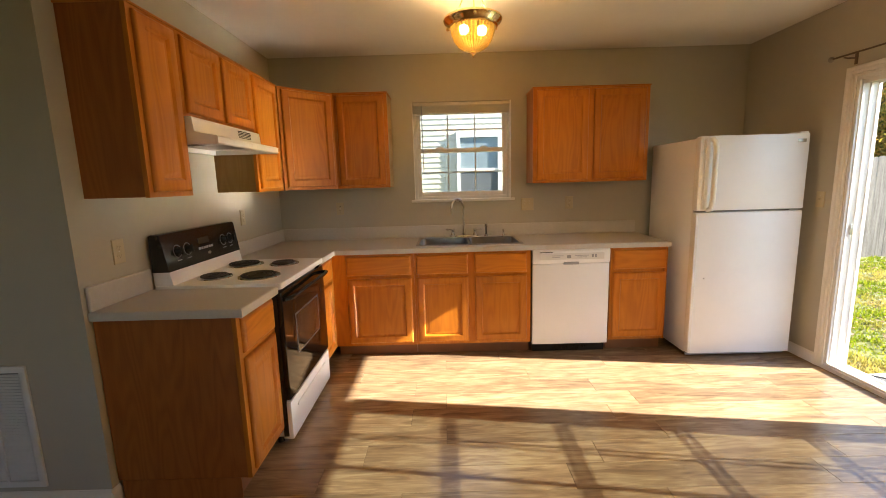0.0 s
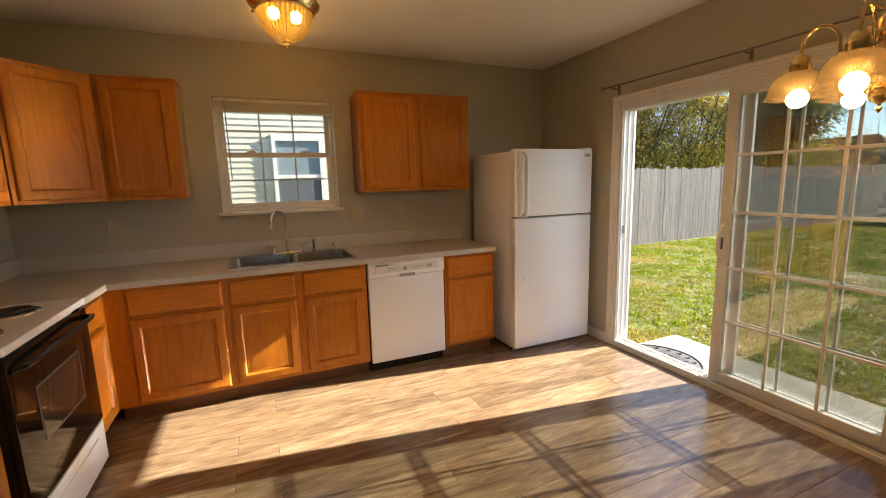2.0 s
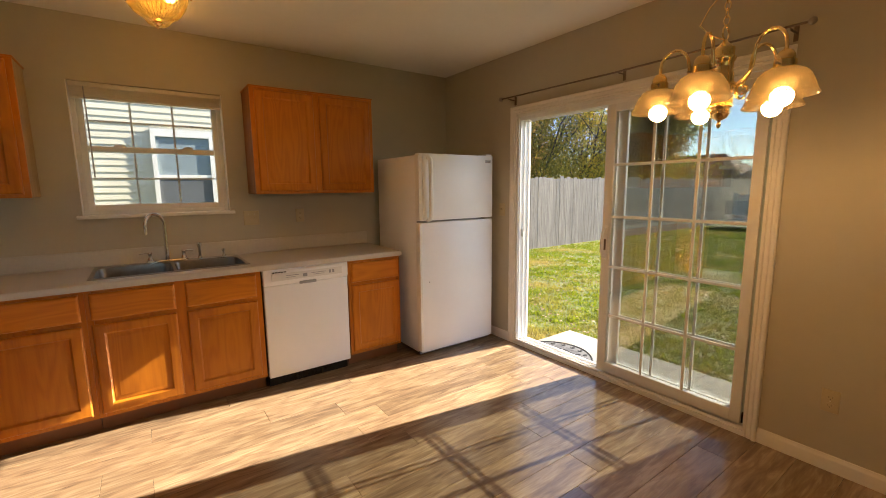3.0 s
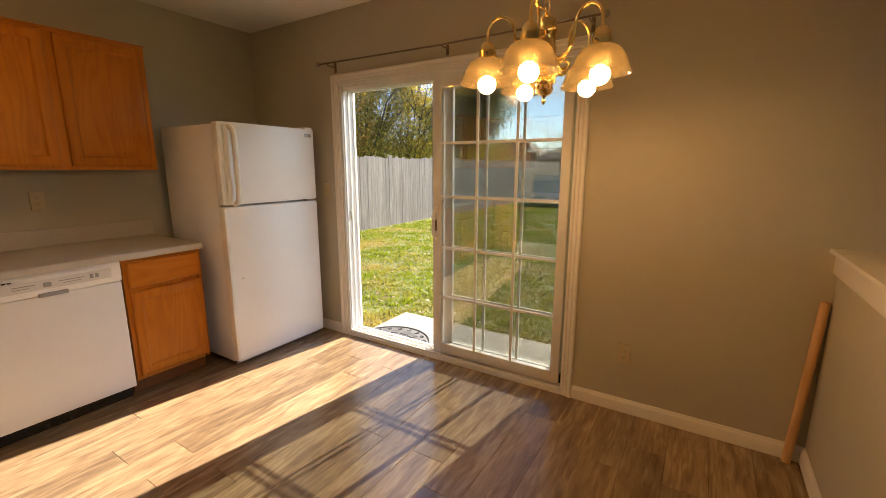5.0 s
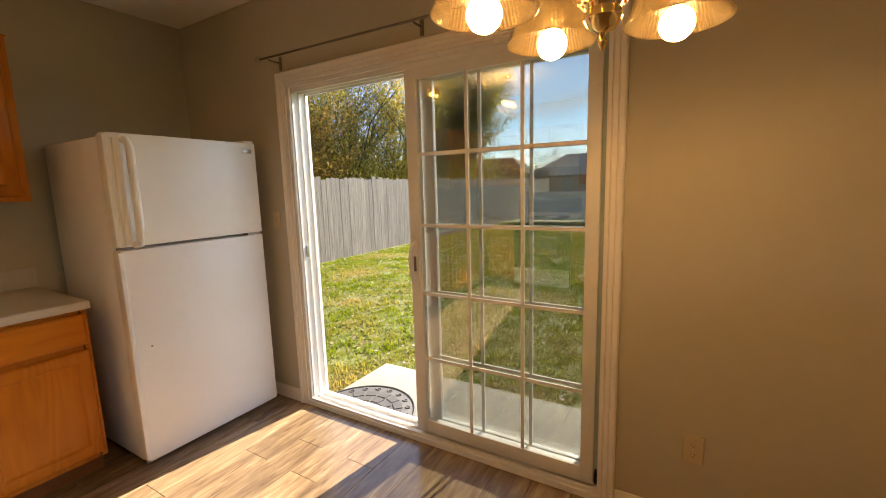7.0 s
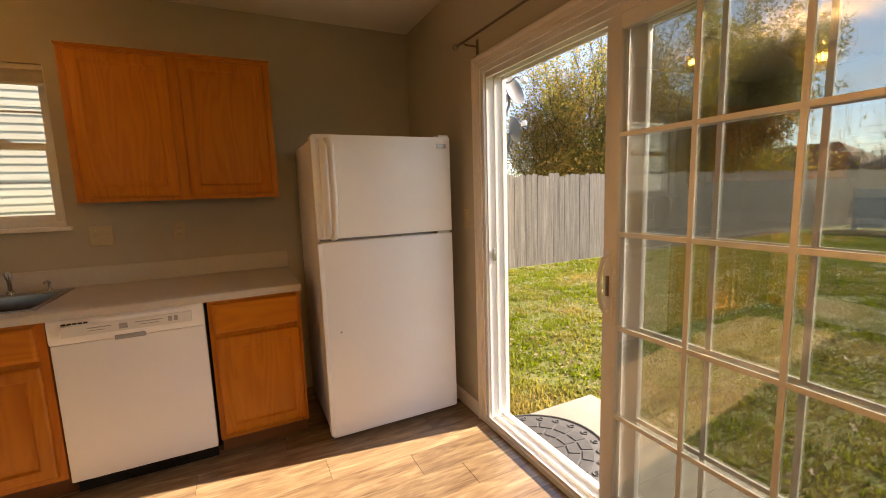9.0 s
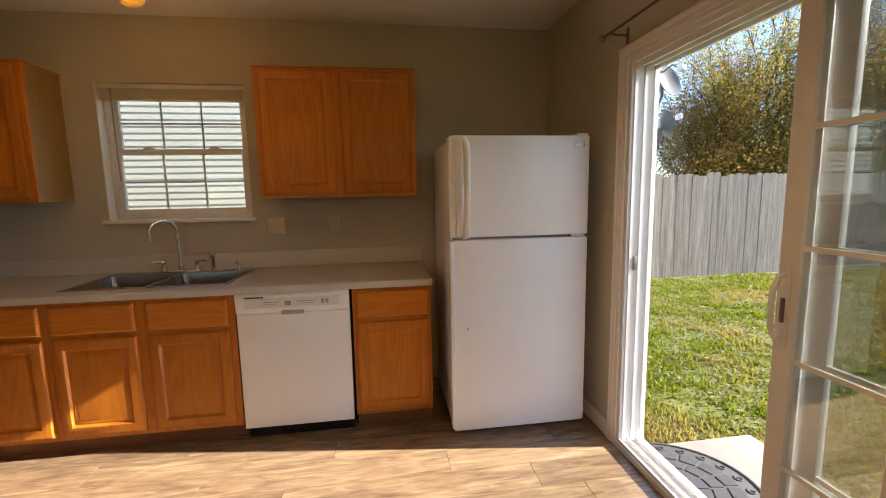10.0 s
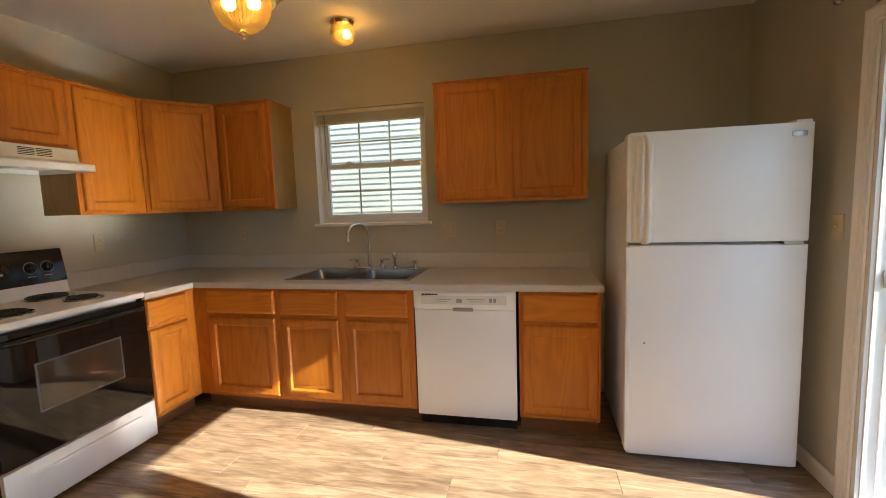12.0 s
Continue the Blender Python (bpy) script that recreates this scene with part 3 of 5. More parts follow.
# ---- appliances ----
def kitchen_range():
    """Faces +x: local x runs along the wall, local -y into the room."""
    w = 0.762
    r = thing("kitchen_range", pose(-0.895, 1.902, 0, 0, 0, 90), "white electric coil range with black control panel and oven door", "stove")
    part("body", boxes((0.002, w - 0.002, 0.055, 0.640, 0.05, 0.885)), M_WHITE, r)
    for sx in (0.0, w - 0.012):
        part("side_trim", boxes((sx, sx + 0.012, 0.028, 0.055, 0.05, 0.885)), M_BLACK, r)
    bm = bmesh.new()
    loft(bm, [rounded(w, 0.660, 0.012, 0.885, w / 2, 0.330), rounded(w + 0.004, 0.664, 0.014, 0.900, w / 2, 0.330), rounded(w + 0.002, 0.660, 0.016, 0.916, w / 2, 0.330), rounded(w - 0.03, 0.63, 0.02, 0.919, w / 2, 0.330)])
    part("cooktop", bm, M_WHITE, r)
    # control panel leaning back, white riser below it
    bm = bmesh.new()
    loft(bm, [[(x, 0.560, 0.918), (x, 0.575, 0.990), (x, 0.660, 0.990), (x, 0.660, 0.918)] for x in (0.004, w - 0.004)])
    part("riser", bm, M_WHITE, r)
    bm = bmesh.new()
    loft(bm, [[(x, 0.572, 0.990), (x, 0.600, 1.178), (x, 0.608, 1.186), (x, 0.652, 1.186), (x, 0.660, 1.178), (x, 0.660, 0.990)] for x in (0.0, w)])
    guard = part("control_panel", bm, M_BLACK, r)
    tilt = math.degrees(math.atan2(0.028, 0.188))
    for kx in (0.110, 0.200, 0.582, 0.668):
        bm = bmesh.new()
        lathe(bm, [(0.024, 0.002), (0.024, 0.008), (0.021, 0.012), (0.019, 0.026), (0.016, 0.028)], 20, 0, 0, False, True)
        box(bm, -0.005, 0.005, -0.021, 0.021, 0.026, 0.034, 0.002)
        knob = part("knob", bm, M_BLACK, guard, "black control knob", at=pose(kx, 0.587, 1.085, 90 - tilt, 0, 0))
        part("dial_ring", lathe(bmesh.new(), [(0.036, 0.0), (0.036, 0.0016), (0.031, 0.0022), (0.031, 0.0)], 28, 0, 0), M_TRIMDARK, knob, "grey printed dial ring")
        part("marking", boxes((-0.020, 0.020, -0.052, -0.048, 0.0, 0.001)), M_PRINT, knob)
    face = pose(0, 0.5725, 0.990, -tilt, 0, 0)
    part("clock_display", boxes((0.310, 0.420, -0.003, 0.002, 0.105, 0.140)), M_OVENWIN, guard, at=face)
    for i in range(6):
        part("button", box(bmesh.new(), 0.300 + i * 0.026, 0.318 + i * 0.026, -0.004, 0.002, 0.072, 0.086, 0.001), M_PRINT, guard, at=face)
    bm = bmesh.new()
    lathe(bm, [(0.018, 0.0), (0.018, 0.002)], 20, 0, 0, True, True)
    part("badge", bm, M_CHROME, guard, "small oval bright badge", at=pose(0.400, 0.579, 1.032, 90 - tilt, 0, 0) @ Matrix.Diagonal((1, 0.5, 1, 1)))
    # coil burners in drip pans
    for bx, by, rad in ((0.195, 0.195, 0.098), (0.560, 0.190, 0.076), (0.195, 0.445, 0.076), (0.560, 0.445, 0.098)):
        pan = bmesh.new()
        lathe(pan, [(rad + 0.016, 0.919), (rad + 0.014, 0.9235), (rad + 0.004, 0.922), (rad - 0.012, 0.914), (0.02, 0.911)], 32, bx, by, True, True)
        b2 = part("drip_pan", pan, M_CHROME, r)
        pts = []
        for i in range(131):
            a = i / 130 * 2 * math.pi * (4.6 if rad > 0.09 else 3.6)
            q = 0.014 + (rad - 0.016) * i / 130
            pts.append((bx + q * math.cos(a), by + q * math.sin(a), 0.9295))
        part("coil", tube(bmesh.new(), pts, 0.0062, 6), M_COIL, b2)
    # oven door, window, handle, drawer
    door = part("oven_door", box(bmesh.new(), 0.004, w - 0.004, 0.002, 0.050, 0.262, 0.868, 0.006), M_OVEN, r, "glossy black glass oven door")
    part("window_trim", box(bmesh.new(), 0.170, w - 0.170, 0.0005, 0.010, 0.460, 0.700, 0.002), M_TRIMDARK, door)
    part("oven_window", box(bmesh.new(), 0.180, w - 0.180, -0.001, 0.010, 0.470, 0.690, 0.002), M_OVENWIN, door, "smoked oven window")
    bm = tube(bmesh.new(), [(0.03, 0.0, 0.822), (0.05, -0.034, 0.828), (0.12, -0.046, 0.830), (w / 2, -0.048, 0.830), (w - 0.12, -0.046, 0.830), (w - 0.05, -0.034, 0.828), (w - 0.03, 0.0, 0.822)], 0.012, 12)
    part("handle", bm, M_BLACK, door, "black bar handle")
    part("storage_drawer", box(bmesh.new(), 0.004, w - 0.004, 0.004, 0.060, 0.030, 0.250, 0.007), M_WHITE, r, "white storage drawer")
    part("drawer_grip", box(bmesh.new(), 0.10, w - 0.10, -0.002, 0.006, 0.180, 0.196, 0.004), M_WHITE, r)
    for fx, fy in ((0.04, 0.09), (w - 0.04, 0.09), (0.04, 0.60), (w - 0.04, 0.60)):
        part("foot", lathe(bmesh.new(), [(0.018, 0.0), (0.018, 0.055)], 12, fx, fy, True, True), M_BLACK, r)


kitchen_range()


def range_hood():
    w = 0.760
    h = thing("range_hood", pose(-1.565, 1.888, 1.632, 0, 0, 90), "white under-cabinet range hood", "range hood")
    # side profile, y towards the room is negative
    prof = [(0.0, 0.133), (-0.310, 0.133), (-0.314, 0.129), (-0.320, 0.064), (-0.334, 0.056), (-0.428, 0.040), (-0.433, 0.034), (-0.433, 0.005), (-0.428, 0.0), (-0.414, 0.0), (-0.414, 0.026), (-0.02, 0.026), (-0.02, 0.0), (0.0, 0.0)]
    bm = bmesh.new()
    rows = [[(x, y, z) for y, z in prof] for x in (0.0, w)]
    loft(bm, rows)
    box(bm, 0.0, 0.014, -0.414, -0.02, 0.0, 0.026)
    box(bm, w - 0.014, w, -0.414, -0.02, 0.0, 0.026)
    part("canopy", bm, M_WHITE, h)
    for k in range(2):
        for i in range(5):
            g = boxes((0.46 + k * 0.085, 0.535 + k * 0.085, -0.3205, -0.310, 0.078 + i * 0.009, 0.0815 + i * 0.009))
            part("vent_slot", g, M_DARK, h)
    part("filter", boxes((0.25, 0.51, -0.38, -0.10, 0.016, 0.0255)), M_STEEL, h)
    part("lamp_lens", box(bmesh.new(), 0.08, 0.20, -0.38, -0.26, 0.010, 0.0255, 0.004), M_VINYL, h)


range_hood()


def dishwasher():
    d = thing("dishwasher", pose(0.652, FY, 0), "white built-in dishwasher with a grey-printed control strip", "dishwasher")
    w = 0.616
    part("tub", boxes((0.006, w - 0.006, 0.045, 0.60, 0.09, 0.860)), M_DARK, d)
    part("kick_plate", boxes((0.010, w - 0.010, 0.060, 0.075, 0.0, 0.095)), M_BLACK, d)
    part("door_panel", box(bmesh.new(), 0.004, w - 0.004, 0.002, 0.045, 0.082, 0.748, 0.005), M_WHITE, d)
    # control strip, bowed a little forward
    bm = bmesh.new()
    loops = []
    for i in range(13):
        u = i / 12
        x, bow = 0.004 + u * (w - 0.008), 0.010 * math.sin(math.pi * u)
        loops.append([(x, 0.0 - bow * 0.4, 0.752), (x, -0.008 - bow, 0.770), (x, -0.008 - bow, 0.852), (x, -0.002, 0.864), (x, 0.045, 0.864), (x, 0.045, 0.752)])
    strip = part("control_panel", loft(bm, loops), M_WHITE, d)
    part("inlay", boxes((0.055, w - 0.055, -0.021, -0.010, 0.786, 0.836)), M_VINYL, strip)
    for i in range(5):
        part("vent_slot", boxes((0.060 + i * 0.020, 0.074 + i * 0.020, -0.0225, -0.012, 0.842, 0.848)), M_DARK, strip)
    for x0, x1, z0, z1 in ((0.150, 0.240, 0.815, 0.819), (0.150, 0.215, 0.803, 0.806), (0.330, 0.440, 0.815, 0.819), (0.345, 0.425, 0.803, 0.806)):
        part("printed_label", boxes((x0, x1, -0.0225, -0.012, z0, z1)), M_PRINT, strip)
    part("dial", box(bmesh.new(), 0.268, 0.300, -0.025, -0.012, 0.796, 0.820, 0.003), M_PRINT, strip)
    for i in range(2):
        part("button", box(bmesh.new(), 0.462 + i * 0.024, 0.478 + i * 0.024, -0.024, -0.012, 0.800, 0.824, 0.003), M_PRINT, strip)
    part("latch_pocket", box(bmesh.new(), 0.245, 0.365, -0.020, 0.004, 0.744, 0.766, 0.004), M_PRINT, d, "grey latch pocket")


dishwasher()


def refrigerator():
    x0, x1, y0, top = 1.832, 2.615, 2.885, 1.690
    w = x1 - x0
    f = thing("refrigerator", pose(x0, y0, 0), "white top-freezer refrigerator with pebbled doors", "refrigerator")
    part("cabinet", box(bmesh.new(), 0.006, w - 0.006, 0.075, 0.735, 0.025, top - 0.012, 0.010), M_FRIDGE, f)
    part("gasket", boxes((0.015, w - 0.015, 0.058, 0.076, 0.06, top - 0.02)), M_PRINT, f)
    for name, z0, z1 in (("freezer_door", 1.152, top), ("fridge_door", 0.042, 1.136)):
        bm = bmesh.new()
        loft(bm, [[(x, y, z) for x, y, _ in ((0, 0.060, 0), (0, 0.018, 0), (0.006, 0.006, 0), (0.020, 0.0, 0), (w - 0.020, 0.0, 0), (w - 0.006, 0.006, 0), (w, 0.018, 0), (w, 0.060, 0))] for z in (z0, z1)])
        bmesh.ops.bevel(bm, geom=[e for e in bm.edges if abs(e.verts[0].co.z - e.verts[1].co.z) < 1e-6], offset=0.006, segments=2, affect="EDGES", profile=0.6)
        part(name, bm, M_FRIDGE, f)
    dz = 1.66
    part("freezer_handle", tube(bmesh.new(), [(0.069, 0.004, dz), (0.072, -0.020, dz), (0.078, -0.038, dz - 0.02), (0.081, -0.042, dz - 0.06), (0.081, -0.042, 1.26), (0.080, -0.040, 1.20), (0.078, -0.030, 1.165), (0.074, 0.004, 1.158)], 0.018, 14), M_ALMOND, f, "slightly yellowed loop handle")
    part("handle_strip", box(bmesh.new(), 0.026, 0.060, -0.012, 0.006, 1.160, 1.668, 0.006), M_FRIDGE, f)
    part("edge_grip", box(bmesh.new(), -0.010, 0.012, -0.006, 0.056, 0.060, 1.130, 0.005), M_ALMOND, f, "slightly yellowed door edge grip")
    part("edge_grip", box(bmesh.new(), -0.010, 0.012, -0.006, 0.056, 1.158, 1.680, 0.005), M_ALMOND, f, "slightly yellowed door edge grip")
    part("badge", box(bmesh.new(), w - 0.095, w - 0.035, -0.003, 0.002, 1.628, 1.652, 0.001), M_STEEL, f, "small silver badge")
    part("hinge_cover", box(bmesh.new(), w - 0.075, w - 0.010, 0.012, 0.120, top - 0.002, top + 0.014, 0.004), M_FRIDGE, f)
    part("middle_hinge", boxes((w - 0.10, w - 0.02, 0.010, 0.055, 1.138, 1.150)), M_STEEL, f)
    part("toe_grille", boxes((0.010, w - 0.010, 0.050, 0.062, 0.012, 0.050)), M_PRINT, f)
    part("dent", lathe(bmesh.new(), [(0.007, -0.0006), (0.004, 0.001)], 10, 0, 0, True, True), M_PRINT, f, "small dark chip", at=pose(0.082, 0.0, 0.640, 90, 0, 0))
    for fx in (0.06, w - 0.06):
        for fy in (0.10, 0.68):
            part("foot", lathe(bmesh.new(), [(0.02, 0.0), (0.02, 0.028)], 12, fx, fy, True, True), M_BLACK, f)


refrigerator()


# ---- sink window ----
def sink_window():
    x0, x1, z0, z1 = WIN
    w = tagged(new("window_1"), "white vinyl double-hung window with grids above the sink", "window", kind="structure")
    y = YB + 0.075
    part("window_frame", boxes((x0, x0 + 0.030, y, y + 0.07, z0, z1), (x1 - 0.030, x1, y, y + 0.07, z0, z1), (x0 + 0.03, x1 - 0.03, y, y + 0.07, z0, z0 + 0.028), (x0 + 0.03, x1 - 0.03, y, y + 0.07, z1 - 0.028, z1), b=0.003), M_VINYL, w)
    zm = (z0 + z1) / 2 + 0.012
    for lo, hi, yy in ((z0 + 0.028, zm + 0.018, y + 0.006), (zm - 0.018, z1 - 0.028, y + 0.036)):
        a, b2 = x0 + 0.030, x1 - 0.030
        s = part("sash", boxes((a, a + 0.036, yy, yy + 0.028, lo, hi), (b2 - 0.036, b2, yy, yy + 0.028, lo, hi), (a + 0.036, b2 - 0.036, yy, yy + 0.028, lo, lo + 0.040), (a + 0.036, b2 - 0.036, yy, yy + 0.028, hi - 0.036, hi), b=0.003), M_VINYL, w)
        gx0, gx1, gz0, gz1 = a + 0.036, b2 - 0.036, lo + 0.040, hi - 0.036
        for i in (1, 2):
            gx = gx0 + (gx1 - gx0) * i / 3
            part("grid_bar", boxes((gx - 0.006, gx + 0.006, yy + 0.015, yy + 0.021, gz0, gz1)), M_VINYL, s)
        gz = (gz0 + gz1) / 2
        part("grid_bar", boxes((gx0, gx1, yy + 0.0145, yy + 0.0205, gz - 0.006, gz + 0.006)), M_VINYL, s)
        part("pane", boxes((gx0 - 0.004, gx1 + 0.004, yy + 0.010, yy + 0.012, gz0 - 0.004, gz1 + 0.004)), M_GLASS, s)
    for i in (0.27, 0.73):
        bm = bmesh.new()
        loft(bm, [[(x0 + (x1 - x0) * i + 0.036 * math.cos(math.pi * k / 10) * sc, yv, zm + 0.018 + 0.020 * math.sin(math.pi * k / 10) * sc) for k in range(11)] for yv, sc in ((y + 0.004, 0.8), (y + 0.010, 1.0), (y + 0.034, 1.0))])
        part("sash_lock", bm, M_VINYL, w)
    sill = tagged(new("window_sill"), "white painted stool and apron under the sink window", "window sill", kind="structure")
    part("stool", box(bmesh.new(), x0 - 0.030, x1 + 0.030, YB - 0.035, y, z0 - 0.022, z0 + 0.001, 0.005), M_TRIM, sill)
    part("jamb_liner", boxes((x0 - 0.001, x0 + 0.004, YB, y, z0, z1), (x1 - 0.004, x1 + 0.001, YB, y, z0, z1)), M_TRIM, sill)
    b = thing("window_blind", pose(0, YB + 0.014, z1), "raised off-white mini blind in the window top", "blind")
    part("headrail", box(bmesh.new(), x0 + 0.008, x1 - 0.008, 0.0, 0.040, -0.032, -0.002, 0.002), M_BLIND, b)
    for i in range(14):
        part("slat", boxes((x0 + 0.012, x1 - 0.012, 0.006, 0.034, -0.037 - i * 0.0042, -0.0348 - i * 0.0042)), M_BLIND, b)
    part("bottom_rail", box(bmesh.new(), x0 + 0.012, x1 - 0.012, 0.006, 0.034, -0.106, -0.0945, 0.002), M_BLIND, b)
    part("tilt_wand", tube(bmesh.new(), [(x0 + 0.085, -0.004, -0.030), (x0 + 0.088, -0.006, -0.30), (x0 + 0.090, -0.004, -0.62)], 0.004, 8), M_PRINT, b)


sink_window()


# Unseen window, added so that sky light brightens the room from behind.
def back_fill_window():
    x0, x1, z0, z1 = SW
    w = tagged(new("fill_window"), "unseen white vinyl window added behind for fill daylight", "window", kind="structure")
    y = YS - 0.08
    part("window_frame", boxes((x0, x0 + 0.05, y, y + 0.06, z0, z1), (x1 - 0.05, x1, y, y + 0.06, z0, z1), (x0 + 0.05, x1 - 0.05, y, y + 0.06, z0, z0 + 0.05), (x0 + 0.05, x1 - 0.05, y, y + 0.06, z1 - 0.05, z1),
                               ((x0 + x1) / 2 - 0.03, (x0 + x1) / 2 + 0.03, y, y + 0.06, z0 + 0.05, z1 - 0.05)), M_VINYL, w)
    for a, b2 in ((x0 + 0.05, (x0 + x1) / 2 - 0.03), ((x0 + x1) / 2 + 0.03, x1 - 0.05)):
        pane = part("pane", boxes((a, b2, y + 0.028, y + 0.032, z0 + 0.05, z1 - 0.05)), M_GLASS, w)
        pane.visible_shadow = False


back_fill_window()


# ---- patio door ----
def patio_door():
    y0, y1, z0, z1 = DOR
    d = tagged(new("door_1"), "white vinyl sliding patio door, left half standing open", "patio door", kind="structure")
    prof = [(0.0, 0.0), (-0.009, 0.0), (-0.011, 0.004), (-0.011, 0.012), (-0.007, 0.015), (-0.013, 0.020), (-0.015, 0.036), (-0.012, 0.039), (-0.018, 0.044), (-0.022, 0.052), (-0.022, 0.060), (-0.017, 0.066), (0.0, 0.066)]

    def casing(p0, out0, p1, out1):
        bm = bmesh.new()
        loft(bm, [[(XR + dx, p[0] + o[0] * u, p[1] + o[1] * u) for dx, u in prof] for p, o in ((p0, out0), (p1, out1))])
        return bm
    part("casing", casing((y1, 0.0), (1, 0), (y1, z1), (1, 1)), M_TRIM, d)
    part("casing", casing((y1, z1), (1, 1), (y0, z1), (-1, 1)), M_TRIM, d)
    part("casing", casing((y0, z1), (-1, 1), (y0, 0.0), (-1, 0)), M_TRIM, d)
    # jambs, head with its tracks, and sill
    bm = boxes((XR + 0.002, XR + 0.150, y1 - 0.022, y1, 0.0, z1), (XR + 0.002, XR + 0.150, y0, y0 + 0.006, 0.0, z1), (XR + 0.002, XR + 0.150, y0 + 0.006, y1 - 0.022, z1 - 0.022, z1))
    for xx in (0.018, 0.070, 0.122):
        box(bm, XR + xx, XR + xx + 0.012, y1 - 0.028, y1 - 0.022, 0.035, z1 - 0.022)
        if xx > 0.1:
            box(bm, XR + xx, XR + xx + 0.012, y0 + 0.006, y0 + 0.040, 0.035, z1 - 0.022)
        box(bm, XR + xx, XR + xx + 0.012, y0 + 0.022, y1 - 0.022, z1 - 0.050, z1 - 0.022)
    part("door_frame", bm, M_VINYL, d)
    bm = boxes((XR - 0.012, XR + 0.150, y0, y1, -0.005, 0.028))
    for xx in (0.000, 0.048, 0.100):
        box(bm, XR + xx, XR + xx + 0.006, y0 + 0.022, y1 - 0.022, 0.028, 0.044)
    part("sill_track", bm, M_VINYL, d)

    def leaf(name, x, a, b2, sl, sr, label, t=0.040):
        p = part(name, boxes((x, x + t, b2 - sl, b2, 0.046, z1 - 0.030), (x, x + t, a, a + sr, 0.046, z1 - 0.030), (x, x + t, a + sr, b2 - sl, 0.046, 0.118), (x, x + t, a + sr, b2 - sl, z1 - 0.100, z1 - 0.030), b=0.003), M_VINYL, d, label)
        g = (a + sr, b2 - sl, 0.118, z1 - 0.100)
        part("pane", boxes((x + 0.012, x + 0.015, g[0] - 0.005, g[1] + 0.005, g[2] - 0.005, g[3] + 0.005)), M_DGLASS, p)
        for i in (1, 2):
            yy = g[0] + (g[1] - g[0]) * i / 3
            part("grid_bar", boxes((x + 0.003, x + 0.010, yy - 0.008, yy + 0.008, g[2], g[3])), M_VINYL, p)
        for i in range(1, 5):
            zz = g[2] + (g[3] - g[2]) * i / 5
            part("grid_bar", boxes((x + 0.0025, x + 0.0105, g[0], g[1], zz - 0.008, zz + 0.008)), M_VINYL, p)
        return p
    slide = leaf("sliding_panel", XR + 0.026, 0.886, 1.835, 0.066, 0.056, "sliding glass panel pushed open")
    leaf("fixed_panel", XR + 0.078, 0.866, 1.778, 0.072, 0.072, "fixed glass panel", t=0.026)
    # screen panel parked on the outer track
    sx, sa, sb = XR + 0.126, 0.925, 1.872
    screen = part("screen_panel", boxes((sx, sx + 0.012, sb - 0.048, sb, 0.046, z1 - 0.060), (sx, sx + 0.012, sa, sa + 0.034, 0.046, z1 - 0.060), (sx, sx + 0.012, sa + 0.034, sb - 0.048, 0.046, 0.080), (sx, sx + 0.012, sa + 0.034, sb - 0.048, z1 - 0.094, z1 - 0.060), b=0.002), M_VINYL, d, "sliding insect screen in a white frame")
    part("screen_cloth", boxes((sx + 0.005, sx + 0.0056, sa + 0.030, sb - 0.030, 0.076, z1 - 0.090)), M_SCREEN, screen, "fine grey screen cloth")
    # pull handle on the sliding stile
    hy, hz = 1.802, 1.010
    plate = part("handle_plate", box(bmesh.new(), XR + 0.018, XR + 0.027, hy - 0.016, hy + 0.016, hz - 0.13, hz + 0.13, 0.004), M_VINYL, slide, "white handle plate")
    pts = [(XR + 0.020, hy, hz - 0.105), (XR - 0.006, hy, hz - 0.100), (XR - 0.024, hy, hz - 0.060), (XR - 0.028, hy, hz), (XR - 0.024, hy, hz + 0.060), (XR - 0.006, hy, hz + 0.100), (XR + 0.020, hy, hz + 0.105)]
    part("pull", tube(bmesh.new(), pts, 0.0085, 10), M_VINYL, plate)
    part("latch_lever", box(bmesh.new(), XR + 0.010, XR + 0.020, hy - 0.006, hy + 0.006, hz - 0.05, hz + 0.03, 0.003), M_ROD, plate)
    part("strike", box(bmesh.new(), XR + 0.045, XR + 0.060, y1 - 0.034, y1 - 0.027, 0.98, 1.05, 0.002), M_STEEL, d)
    part("weatherstrip", boxes((XR + 0.040, XR + 0.066, y0 + 0.0061, 0.8855, 0.05, z1 - 0.03)), M_STRIP, d)
    part("bumper", boxes((XR + 0.020, XR + 0.039, y0 + 0.008, y0 + 0.022, 0.06, 0.12)), M_BLACK, d)


patio_door()


def curtain_rod():
    y0, y1, z, x = 0.720, 2.795, 2.160, XR - 0.085
    c = thing("curtain_rod", pose(x, 0, z), "thin bronze curtain rod with ball ends above the patio door", "curtain rod")
    part("rod", tube(bmesh.new(), [(0, y0, 0), (0, 1.70, -0.012), (0, y1, 0)], 0.0062, 10), M_ROD, c)
    for yy in (y0, y1):
        bm = bmesh.new()
        bmesh.ops.create_uvsphere(bm, u_segments=16, v_segments=10, radius=0.018, matrix=Matrix.Translation((0, yy, 0)))
        part("finial", bm, M_STEEL, c)
    for yy in (0.80, 1.70, 2.70):
        b = part("bracket", tube(bmesh.new(), [(0, yy, -0.012), (0.02, yy, -0.016), (0.079, yy, -0.016)], 0.005, 8), M_ROD, c)
        part("wall_plate", box(bmesh.new(), 0.079, 0.085, yy - 0.010, yy + 0.010, -0.055, 0.020, 0.002), M_ROD, b)


curtain_rod()


